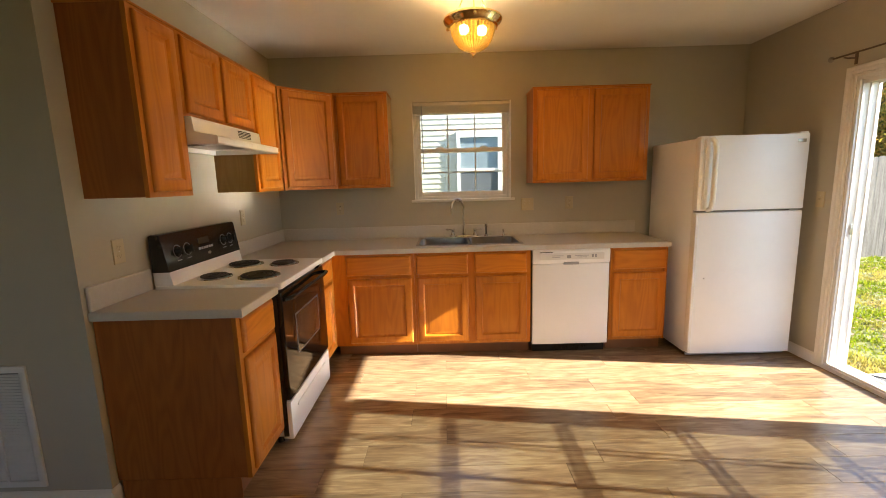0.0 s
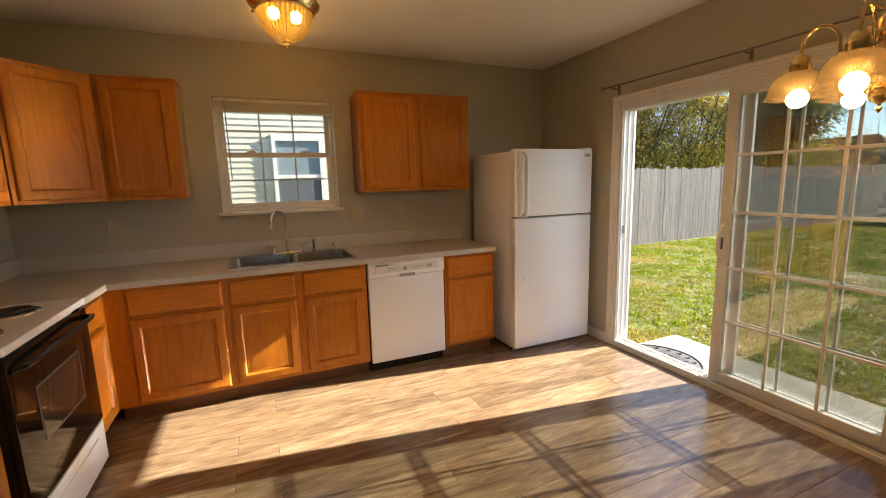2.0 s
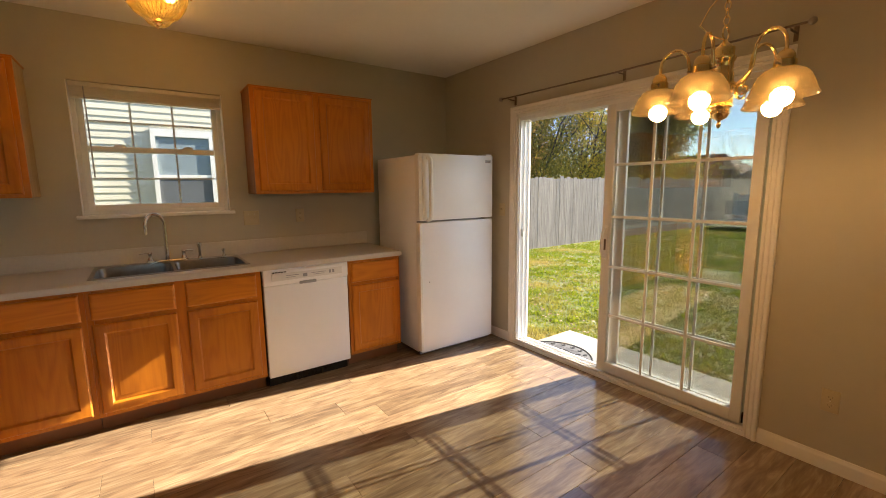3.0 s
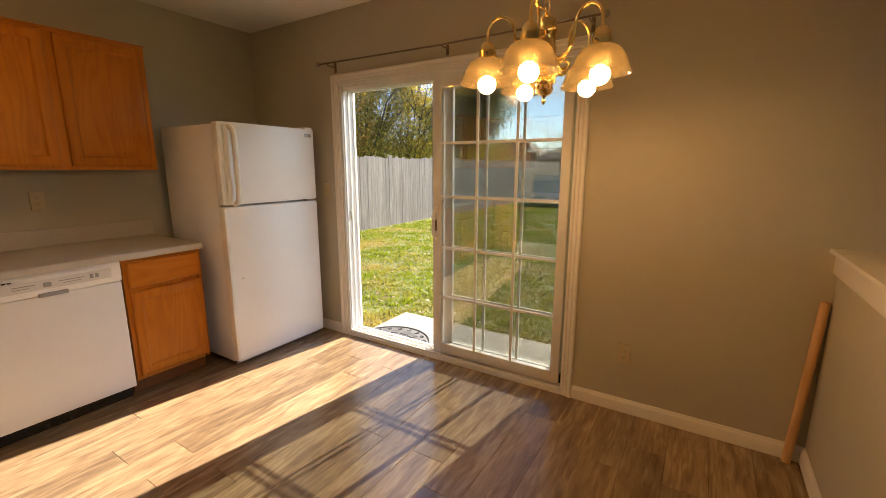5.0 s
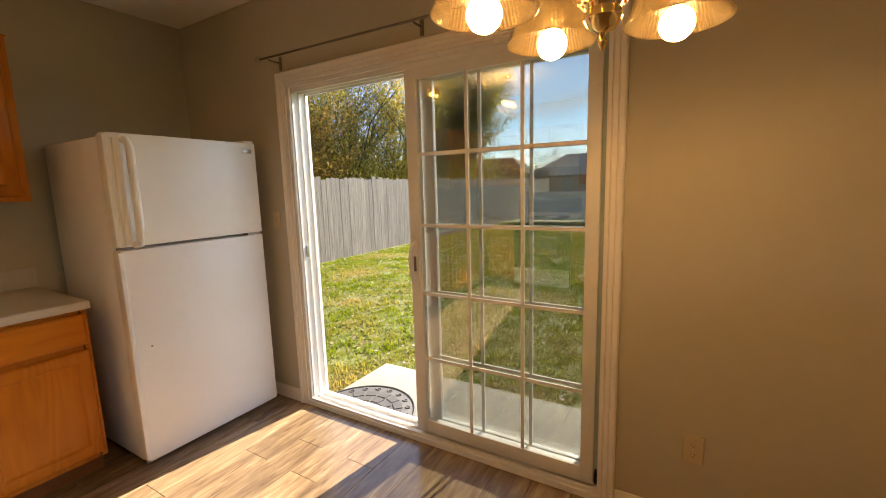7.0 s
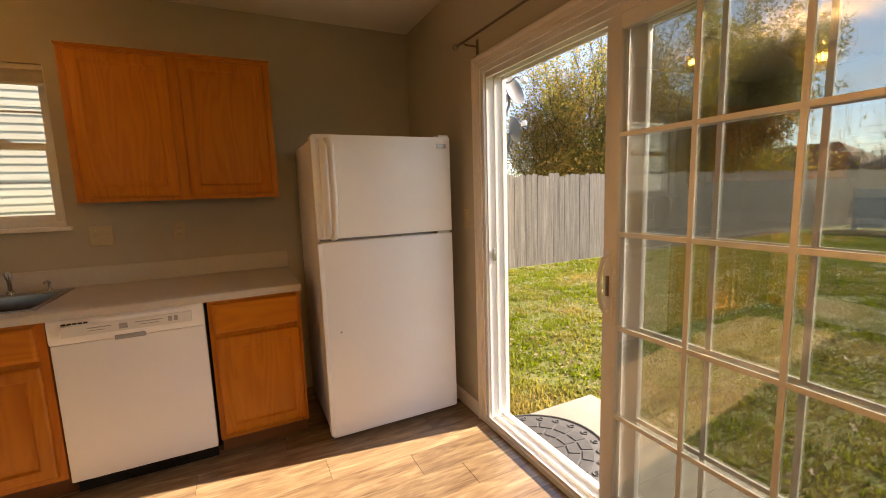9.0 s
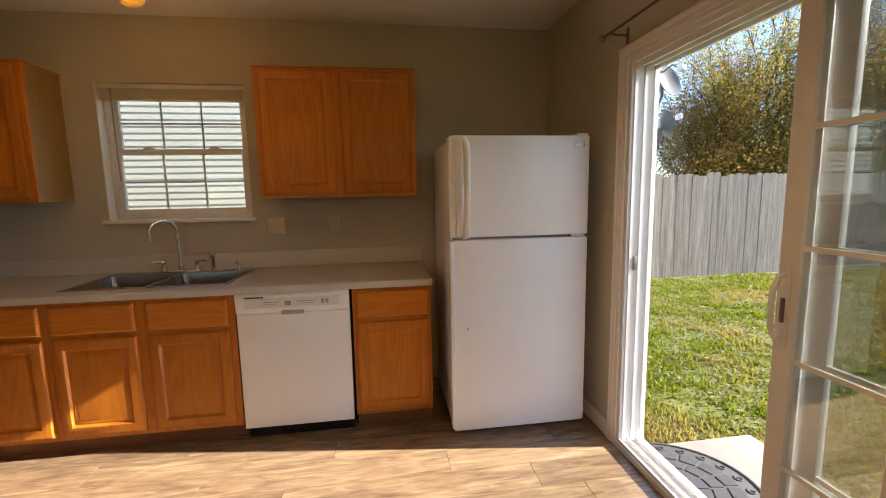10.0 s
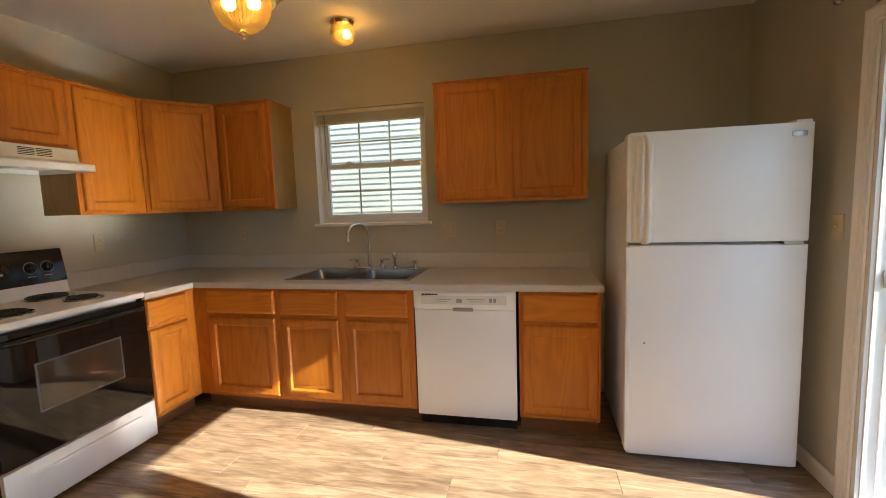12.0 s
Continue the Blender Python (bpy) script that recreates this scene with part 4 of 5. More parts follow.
# ---- lamps ----
def bulb(bm, c, r):
    bmesh.ops.create_uvsphere(bm, u_segments=20, v_segments=12, radius=r, matrix=Matrix.Translation(c))
    return bm


def chandelier():
    cx, cy, tip = 1.680, 0.700, 1.611
    c = thing("chandelier", pose(cx, cy, tip), "polished brass five-arm chandelier with amber ribbed glass shades, lit", "chandelier")
    body = [(0.002, 0.0), (0.006, 0.006), (0.008, 0.013), (0.004, 0.020), (0.006, 0.026), (0.022, 0.034), (0.030, 0.048), (0.027, 0.062), (0.031, 0.070), (0.028, 0.082), (0.034, 0.092), (0.036, 0.100), (0.022, 0.108), (0.030, 0.114), (0.034, 0.120),
            (0.034, 0.180), (0.030, 0.186), (0.031, 0.215), (0.036, 0.222), (0.036, 0.232), (0.031, 0.238), (0.031, 0.262), (0.020, 0.272), (0.010, 0.282), (0.006, 0.290)]
    part("body", lathe(bmesh.new(), body, 28, 0, 0, True, True), M_BRASS, c)
    for z, count in ((0.088, 14), (0.074, 14), (0.228, 16)):
        for i in range(count):
            a = 2 * math.pi * i / count
            part("bead", bulb(bmesh.new(), (0.031 * math.cos(a), 0.031 * math.sin(a), z), 0.0062), M_BRASS, c)
    ring = [(0.022 * math.cos(2 * math.pi * i / 20), 0, 0.310 + 0.022 * math.sin(2 * math.pi * i / 20)) for i in range(21)]
    part("top_ring", tube(bmesh.new(), ring, 0.003, 8), M_BRASS, c)
    top = ZC - tip
    n = 24
    for i in range(n):
        z = 0.340 + (top - 0.375) * (i + 0.5) / n
        h = (top - 0.375) / n * 0.68
        pts = [((0.009 * math.cos(2 * math.pi * k / 12)) * (1 if i % 2 else 0), (0.009 * math.cos(2 * math.pi * k / 12)) * (0 if i % 2 else 1), z + h * math.sin(2 * math.pi * k / 12)) for k in range(13)]
        part("chain_link", tube(bmesh.new(), pts, 0.0018, 6), M_BRASS, c)
    cord = [(0.004, 0.002, 0.29), (-0.05, 0.03, 0.305), (-0.085, 0.045, 0.330), (-0.06, 0.03, 0.385), (-0.015, 0.008, 0.44), (0.006, -0.006, 0.55), (-0.006, 0.006, 0.70), (0.0, 0.0, top - 0.03)]
    part("cord", tube(bmesh.new(), cord, 0.0022, 8), M_BRASS, c)
    part("canopy", lathe(bmesh.new(), [(0.062, top - 0.001), (0.060, top - 0.010), (0.040, top - 0.028), (0.010, top - 0.036)], 28, 0, 0, True, True), M_BRASS, c)
    for k in range(5):
        a = radians(185 + 72 * k)
        arm_at = pose(0, 0, 0, 0, 0, math.degrees(a))
        pts = [(0.030, 0, 0.150), (0.050, 0, 0.138), (0.075, 0, 0.150), (0.098, 0, 0.185)]
        for i in range(9):
            u = math.pi * (1 - i / 8)
            pts.append((0.146 + 0.045 * math.cos(u), 0, 0.222 + 0.058 * math.sin(u)))
        pts.append((0.191, 0, 0.205))
        arm = part("arm", tube(bmesh.new(), pts, 0.0052, 10), M_BRASS, c, at=arm_at)
        curl = [(0.075 + (0.026 - 0.0022 * i) * math.cos(i * 0.62 + 2.4), 0, 0.118 + (0.026 - 0.0022 * i) * math.sin(i * 0.62 + 2.4)) for i in range(11)]
        part("scroll", tube(bmesh.new(), curl, [0.005 - 0.0002 * i for i in range(11)], 8), M_BRASS, arm)
        part("socket_cup", lathe(bmesh.new(), [(0.007, 0.206), (0.016, 0.202), (0.024, 0.189), (0.025, 0.176), (0.029, 0.173), (0.029, 0.151), (0.026, 0.148)], 24, 0.191, 0, True, True), M_BRASS, arm)
        for s in (-1, 1):
            part("thumb_screw", tube(bmesh.new(), [(0.191 + 0.028 * 0, s * 0.028, 0.162), (0.191, s * 0.041, 0.163)], [0.0025, 0.004], 8), M_ROD, arm)
        out = [(0.029, 0.153), (0.041, 0.150), (0.055, 0.142), (0.067, 0.127), (0.076, 0.108), (0.082, 0.089), (0.0890, 0.073)]
        inn = [(r - 0.0025, z - 0.001) for r, z in out[::-1]]
        shade = part("shade", lathe(bmesh.new(), out + inn, 96, 0.191, 0, ribs=1, depth=0.0016), M_SHADE, arm, "ribbed amber glass shade")
        lip = [(0.191 + 0.0888 * math.cos(2 * math.pi * i / 48), 0.0888 * math.sin(2 * math.pi * i / 48), 0.0725) for i in range(49)]
        part("lip", tube(bmesh.new(), lip, 0.0020, 8), M_SHADE, shade)
        part("bulb", bulb(bmesh.new(), (0.191, 0, 0.069), 0.0300), M_BULB, arm, "round lit bulb")


chandelier()


def hanging_bowl_lamp():
    cx, cy, tip = 0.155, 2.325, 2.112
    c = thing("ceiling_lamp", pose(cx, cy, tip), "brass semi-flush ceiling lamp with an amber glass bowl, lit", "ceiling lamp")
    part("finial", lathe(bmesh.new(), [(0.002, 0.0), (0.007, 0.006), (0.005, 0.013), (0.010, 0.018), (0.019, 0.022), (0.019, 0.028), (0.006, 0.034)], 20, 0, 0, True, True), M_BRASS, c)
    out = [(0.012, 0.030), (0.050, 0.038), (0.085, 0.060), (0.110, 0.095), (0.126, 0.140), (0.131, 0.165)]
    part("bowl", lathe(bmesh.new(), out + [(r - 0.003, z + 0.002) for r, z in out[::-1]], 96, 0, 0, ribs=1, depth=0.0014), M_BOWL, c, "ribbed amber glass bowl")
    part("rim", lathe(bmesh.new(), [(0.130, 0.160), (0.140, 0.164), (0.146, 0.176), (0.160, 0.186), (0.167, 0.198), (0.165, 0.208), (0.150, 0.216), (0.128, 0.216), (0.126, 0.164)], 48), M_BRASS, c, "stepped brass rim")
    top = ZC - tip
    for k in range(3):
        a = radians(30 + 120 * k)
        part("rod", tube(bmesh.new(), [(0.125 * math.cos(a), 0.125 * math.sin(a), 0.210), (0.020 * math.cos(a), 0.020 * math.sin(a), top - 0.020)], 0.004, 8), M_BRASS, c)
        part("knob", bulb(bmesh.new(), (0.163 * math.cos(a), 0.163 * math.sin(a), 0.183), 0.010), M_BRASS, c)
    part("canopy", lathe(bmesh.new(), [(0.060, top - 0.001), (0.058, top - 0.010), (0.030, top - 0.026)], 28, 0, 0, True, True), M_BRASS, c)
    for s in (-1, 1):
        part("bulb", bulb(bmesh.new(), (s * 0.052, 0.012 * s, 0.150), 0.028), M_BULB_C, c, "lit bulb")


hanging_bowl_lamp()


def flush_lamp():
    c = thing("ceiling_lamp", pose(0.205, 3.225, ZC) @ Matrix.Diagonal((0.86, 0.86, 0.95, 1)), "small flush brass ceiling lamp with an amber glass globe, lit", "ceiling lamp")
    part("base", lathe(bmesh.new(), [(0.086, -0.001), (0.090, -0.010), (0.084, -0.020), (0.078, -0.030), (0.060, -0.032)], 36, 0, 0, True, True), M_BRASS, c)
    out = [(0.074, -0.030), (0.086, -0.052), (0.090, -0.080), (0.082, -0.112), (0.060, -0.138), (0.030, -0.152), (0.004, -0.156)]
    part("globe", lathe(bmesh.new(), out + [(max(0.002, r - 0.003), z + 0.002) for r, z in out[::-1]], 72, ribs=1, depth=0.0012), M_BOWL, c, "ribbed amber glass globe")
    part("bulb", bulb(bmesh.new(), (0.030, 0.0, -0.085), 0.028), M_BULB_C, c, "lit bulb")


flush_lamp()


# ---- wall plates, grille, pole ----
def plate(at, gang, style, label, group=""):
    """A wall plate facing -y of the pose."""
    p = thing("outlet" if style == "outlet" else "light_switch", at, label, "outlet" if style == "outlet" else "light switch", group)
    w = 0.070 + 0.046 * (gang - 1)
    bm = bmesh.new()
    loft(bm, [[(x * sc, y, z * sc2) for x, z in ((-w / 2, -0.057), (w / 2, -0.057), (w / 2, 0.057), (-w / 2, 0.057))] for y, sc, sc2 in ((0, 1, 1), (-0.003, 1, 1), (-0.006, 0.94, 0.965))])
    part("cover", bm, M_IVORY, p)
    for g in range(gang):
        x = -w / 2 + 0.035 + 0.046 * g
        if style == "outlet":
            for s in (-1, 1):
                bm = bmesh.new()
                loft(bm, [[(x + 0.0165 * math.cos(2 * math.pi * k / 20), y, s * 0.020 + 0.0135 * math.sin(2 * math.pi * k / 20)) for k in range(20)] for y in (-0.004, -0.0075)])
                face = part("socket", bm, M_IVORY, p)
                part("slot", boxes((x - 0.007, x - 0.0055, -0.0078, -0.006, s * 0.020 - 0.003, s * 0.020 + 0.005), (x + 0.0055, x + 0.007, -0.0078, -0.006, s * 0.020 - 0.003, s * 0.020 + 0.005), (x - 0.002, x + 0.002, -0.0078, -0.006, s * 0.020 - 0.010, s * 0.020 - 0.007)), M_DARK, face)
        else:
            part("toggle", box(bmesh.new(), x - 0.004, x + 0.004, -0.018, -0.005, -0.002, 0.010, 0.002), M_IVORY, p)
        part("screw", lathe(bmesh.new(), [(0.003, 0.0), (0.002, 0.0012)], 10, 0, 0, True, True), M_ALMOND, p, at=pose(x, -0.006, 0.0 if style == "outlet" else 0.030, 90))
    return p


G = "ivory wall plates"
plate(pose(XR - 0.001, 0.510, 0.358, 0, 0, -90), 1, "outlet", "ivory duplex outlet low on the wall beside the patio door", G)
plate(pose(XR - 0.001, 2.850, 1.215, 0, 0, -90), 1, "switch", "ivory light switch beside the patio door casing", G)
plate(pose(0.740, YB - 0.001, 1.190), 2, "switch", "ivory double light switch beside the sink window", G)
plate(pose(1.130, YB - 0.001, 1.195), 1, "outlet", "ivory duplex outlet above the worktop backsplash", G)
plate(pose(-1.010, YB - 0.001, 1.195), 1, "outlet", "ivory duplex outlet under the wall cabinets", G)
plate(pose(XL + 0.001, 1.715, 1.135, 0, 0, 90), 1, "outlet", "ivory duplex outlet above the short worktop", G)
plate(pose(XL + 0.001, 2.960, 1.190, 0, 0, 90), 1, "outlet", "ivory duplex outlet beside the range", G)


def grille():
    x1, z0, z1, w = -1.854, 0.110, 0.684, 0.52
    g = thing("return_air_grille", pose(x1 - w, YC, 0), "white louvred return air grille low on the wall", "vent")
    part("frame", boxes((0, w, -0.012, -0.001, z0, z0 + 0.030), (0, w, -0.012, -0.001, z1 - 0.030, z1), (0, 0.030, -0.0118, -0.001, z0 + 0.03, z1 - 0.03), (w - 0.030, w, -0.0118, -0.001, z0 + 0.03, z1 - 0.03), b=0.002), M_VINYL, g)
    part("backing", boxes((0.030, w - 0.030, -0.003, -0.001, z0 + 0.030, z1 - 0.030)), M_TRIMDARK, g)
    n = 36
    for i in range(n):
        z = z0 + 0.034 + (z1 - z0 - 0.068) * i / n
        bm = bmesh.new()
        loft(bm, [[(x, -0.0032, z + 0.0075), (x, -0.010, z), (x, -0.0105, z + 0.001), (x, -0.0032, z + 0.0098)] for x in (0.030, w - 0.030)])
        part("louvre", bm, M_VINYL, g, smooth=False)
    for x in (w * 0.36, w * 0.68):
        part("rib", boxes((x - 0.006, x + 0.006, -0.0115, -0.003, z0 + 0.03, z1 - 0.03)), M_VINYL, g)


grille()

p0, p1 = Vector((2.655, -0.255, 0.0)), Vector((2.676, -0.300, 0.815))
rail_at = look(p0, p1) @ pose(0, 0, 0, 180)
bm = bmesh.new()
L = (p1 - p0).length
lathe(bm, [(0.015, 0.004), (0.019, 0.008), (0.019, L - 0.006), (0.015, L)], 20, 0, 0, True, True)
tagged(part("wooden_pole", bm, M_POLE, at=rail_at), "pale wooden handrail pole leaning in the corner by the knee wall", "pole")


# ---- outside ----
M_GRASS = material("lawn_soil", (0.075, 0.115, 0.014), 0.9, second=(0.120, 0.115, 0.030), scale=0.9, fine=0.5, bump=0.6, bump_scale=30)
M_SLAB = material("patio_concrete", (0.26, 0.245, 0.215), 0.85, second=(0.21, 0.197, 0.172), scale=4, bump=0.3, bump_scale=120)
M_MAT = material("rubber_doormat", (0.060, 0.062, 0.065), 0.7, second=(0.045, 0.046, 0.048), scale=30, bump=0.3, bump_scale=200)
GZ = -0.16
ground = boxes((XR + 0.152, 900, -900, 900, GZ - 0.3, GZ), (-900, XR + 0.152, YB + 0.152, 900, GZ - 0.3, GZ), (-900, XW - 0.11, -900, YB + 0.152, GZ - 0.3, GZ), (XW - 0.11, XR + 0.152, -900, YS - 0.11, GZ - 0.3, GZ))
structure("ground", ground, M_GRASS, "lawn ground", "ground")
structure("patio_slab", box(bmesh.new(), XR + 0.153, 3.66, -1.2, 2.80, GZ - 0.05, -0.115, 0.01), M_SLAB, "pale concrete patio slab outside the door", "patio")


M_FENCE = material("weathered_cedar", (0.27, 0.247, 0.217), 0.85, second=(0.115, 0.100, 0.085), scale=2.4, stretch=(14, 14, 0.7), fine=0.45, vary=0.13, bump=0.3, bump_scale=60)
M_SIDING = material("cream_vinyl_siding", (0.60, 0.57, 0.46), 0.5, second=(0.55, 0.52, 0.42), scale=1.5)
M_SHINGLE = material("grey_shingles", (0.44, 0.42, 0.38), 0.9, second=(0.36, 0.34, 0.31), scale=3, fine=0.5)
M_SHINGLE_B = material("brown_shingles", (0.17, 0.12, 0.09), 0.9, second=(0.12, 0.085, 0.065), scale=3, fine=0.5)
M_BRICK = material("far_house_wall", (0.34, 0.25, 0.20), 0.85, second=(0.28, 0.2, 0.16), scale=2)
M_BARK = material("bark", (0.095, 0.075, 0.058), 0.9, second=(0.05, 0.04, 0.032), scale=7, stretch=(3, 3, 0.6), bump=0.5, bump_scale=40)
M_DISH = material("satellite_dish_grey", (0.15, 0.155, 0.165), 0.6, scale=5)
# opaque panes: the reflected sky is painted in as blue-grey
M_SKYGLASS = material("far_glass_painted_sky", (0.24, 0.30, 0.33), 0.5, scale=2, rough_vary=0.02, spec=0.15)
M_NSCREEN = material("far_window_screen", (0.11, 0.12, 0.13), 0.8, second=(0.09, 0.10, 0.11), scale=6)


def leaf_material(name, colours, dry=None):
    m = bpy.data.materials.new(name)
    m.use_nodes = True
    n, l = m.node_tree.nodes, m.node_tree.links
    b = n["Principled BSDF"]
    geo, ramp = n.new("ShaderNodeNewGeometry"), n.new("ShaderNodeValToRGB")
    e = ramp.color_ramp.elements
    e[0].color, e[1].color = (*colours[0], 1), (*colours[-1], 1)
    for i, c in enumerate(colours[1:-1], 1):
        e.new(i / (len(colours) - 1)).color = (*c, 1)
    l.new(geo.outputs["Random Per Island"], ramp.inputs[0])
    shown = ramp.outputs[0]
    if dry:
        tc, ns, rp, mixc = n.new("ShaderNodeTexCoord"), n.new("ShaderNodeTexNoise"), n.new("ShaderNodeMapRange"), n.new("ShaderNodeMix")
        ns.inputs["Scale"].default_value, ns.inputs["Detail"].default_value = 1.1, 5
        l.new(tc.outputs["Object"], ns.inputs["Vector"])
        rp.inputs[1].default_value, rp.inputs[2].default_value = 0.49, 0.72
        l.new(ns.outputs["Fac"], rp.inputs[0])
        mixc.data_type = "RGBA"
        l.new(rp.outputs[0], mixc.inputs[0])
        l.new(shown, mixc.inputs[6])
        mixc.inputs[7].default_value = (*dry, 1)
        shown = mixc.outputs[2]
    l.new(shown, b.inputs["Base Color"])
    b.inputs["Roughness"].default_value = 0.55
    tl, mx = n.new("ShaderNodeBsdfTranslucent"), n.new("ShaderNodeMixShader")
    l.new(shown, tl.inputs[0])
    mx.inputs[0].default_value = 0.6
    l.new(b.outputs[0], mx.inputs[1]), l.new(tl.outputs[0], mx.inputs[2])
    l.new(mx.outputs[0], n["Material Output"].inputs[0])
    return m


M_LEAF = leaf_material("pear_leaves", ((0.20, 0.205, 0.03), (0.36, 0.31, 0.04), (0.56, 0.44, 0.05), (0.70, 0.50, 0.06), (0.56, 0.30, 0.06)))
M_LEAF_G = leaf_material("darker_pear_leaves", ((0.08, 0.11, 0.025), (0.14, 0.165, 0.03), (0.24, 0.23, 0.04), (0.36, 0.28, 0.05)))
M_BLADE = leaf_material("grass_blades", ((0.080, 0.130, 0.004), (0.145, 0.195, 0.006), (0.215, 0.250, 0.010), (0.110, 0.160, 0.006), (0.22, 0.20, 0.03)), dry=(0.30, 0.235, 0.065))
M_LITTER = leaf_material("fallen_leaves", ((0.16, 0.08, 0.035), (0.30, 0.20, 0.11), (0.42, 0.34, 0.24), (0.22, 0.10, 0.03)))


def raw_mesh(name, verts, faces, mat):
    me = bpy.data.meshes.new(name)
    me.from_pydata(verts, [], faces)
    me.materials.append(mat)
    return me


def lawn():
    rng = np.random.default_rng(3)
    n = 300000
    u = rng.random((n, 2))
    x = 2.9 + 14.5 * u[:, 0] ** 1.6
    y = -4.0 + 11.3 * u[:, 1]
    # most blades stand in tufts, tighter near the house
    tufts = 9000
    tx, ty = 2.9 + 14.5 * rng.random(tufts) ** 1.6, -4.0 + 11.3 * rng.random(tufts)
    tall = 0.7 + 0.9 * rng.random(tufts) ** 2
    pick = rng.integers(0, tufts, n)
    grow = rng.random(n) < 0.62
    x = np.where(grow, tx[pick] + rng.normal(0, 0.045, n), x)
    y = np.where(grow, ty[pick] + rng.normal(0, 0.045, n), y)
    lift = np.where(grow, tall[pick], 0.7)
    bare = np.sin(x * 2.3 + np.sin(y * 1.7) * 1.9) * np.sin(y * 2.1 - x * 0.6) + 0.5 * np.sin(5.1 * x + 3.7 * y)
    keep = ((x > 3.68) | (y > 2.82) | (y < -1.2)) & (x > 2.9) & (y < 7.35) & ((bare > -0.95) | (rng.random(n) < 0.45))
    x, y, lift = x[keep], y[keep], lift[keep]
    k = len(x)
    h = (0.016 + 0.026 * rng.random(k)) * lift
    a, lean = rng.random(k) * 6.283, 0.035 * rng.random(k)
    w = 0.004 + 0.004 * rng.random(k) + 0.0011 * x
    v = np.empty((k, 3, 3))
    v[:, 0] = np.stack([x - w * np.cos(a), y - w * np.sin(a), np.full(k, GZ - 0.004)], 1)
    v[:, 1] = np.stack([x + w * np.cos(a), y + w * np.sin(a), np.full(k, GZ - 0.004)], 1)
    v[:, 2] = np.stack([x + lean * np.sin(a), y - lean * np.cos(a), GZ + h], 1)
    me = raw_mesh("lawn_grass", v.reshape(-1, 3).tolist(), np.arange(3 * k).reshape(-1, 3).tolist(), M_BLADE)
    tagged(new("lawn_grass", me), "green mown grass with dry patches", "grass", kind="stuff")
    k = 3200
    x, y = 3.7 + 11 * rng.random(k) ** 1.3, -3.5 + 10.7 * rng.random(k)
    drift = rng.random(k) < 0.5
    x = np.where(drift, 3.9 + 0.5 * np.floor((x - 3.9) / 0.5) + rng.normal(0, 0.12, k), x).clip(3.72, 17)
    a, s = rng.random(k) * 6.283, 0.010 + 0.020 * rng.random(k)
    v = np.empty((k, 4, 3))
    for i in range(4):
        b2 = a + i * 1.5708
        v[:, i] = np.stack([x + s * np.cos(b2), y + s * 0.7 * np.sin(b2), GZ + 0.045 + 0.02 * rng.random(k)], 1)
    me = raw_mesh("fallen_leaves", v.reshape(-1, 3).tolist(), np.arange(4 * k).reshape(-1, 4).tolist(), M_LITTER)
    tagged(new("fallen_leaves", me), "dry brown leaves scattered on the lawn", "leaves", kind="stuff")


lawn()


def door_mat():
    m = thing("door_mat", pose(XR + 0.165, 2.44, -0.115), "dark grey half-round rubber doormat with cobble pattern on the patio slab", "doormat")
    rx, ry = 0.44, 0.39

    def ring(s, z):
        return [(rx * s * math.sin(math.pi * i / 28), -ry * s * math.cos(math.pi * i / 28), z) for i in range(29)]
    part("base", loft(bmesh.new(), [ring(1, 0), ring(1, 0.006), ring(0.99, 0.008)]), M_MAT, m)
    rim = [(rx * 0.975 * math.sin(math.pi * i / 28), -ry * 0.975 * math.cos(math.pi * i / 28), 0.009) for i in range(29)]
    part("rim", tube(bmesh.new(), rim, 0.007, 8), M_MAT, m)
    for row, (s0, s1, count) in enumerate(((0.08, 0.24, 3), (0.27, 0.42, 5), (0.45, 0.60, 7), (0.63, 0.78, 9))):
        for i in range(count):
            a0, a1 = math.pi * (i + 0.06) / count, math.pi * (i + 0.94) / count
            p = [(rx * s * math.sin(a), -ry * s * math.cos(a)) for s, a in ((s0, a0), (s1, a0), (s1, (a0 + a1) / 2), (s1, a1), (s0, a1))]
            c = (sum(q[0] for q in p) / 5, sum(q[1] for q in p) / 5)
            bm = bmesh.new()
            loft(bm, [[(q[0], q[1], 0.007) for q in p], [(c[0] + 0.94 * (q[0] - c[0]), c[1] + 0.94 * (q[1] - c[1]), 0.013) for q in p]])
            part("cobble", bm, M_MAT, m, smooth=False)
    for i in range(11):
        a = math.pi * (i + 0.5) / 11
        cx, cy = rx * 0.875 * math.sin(a), -ry * 0.875 * math.cos(a)
        pts = [(cx + (0.024 - 0.0016 * k) * math.cos(k * 0.6 + a), cy + (0.024 - 0.0016 * k) * math.sin(k * 0.6 + a), 0.010) for k in range(12)]
        part("scroll", tube(bmesh.new(), pts, 0.004, 6), M_MAT, m)


door_mat()


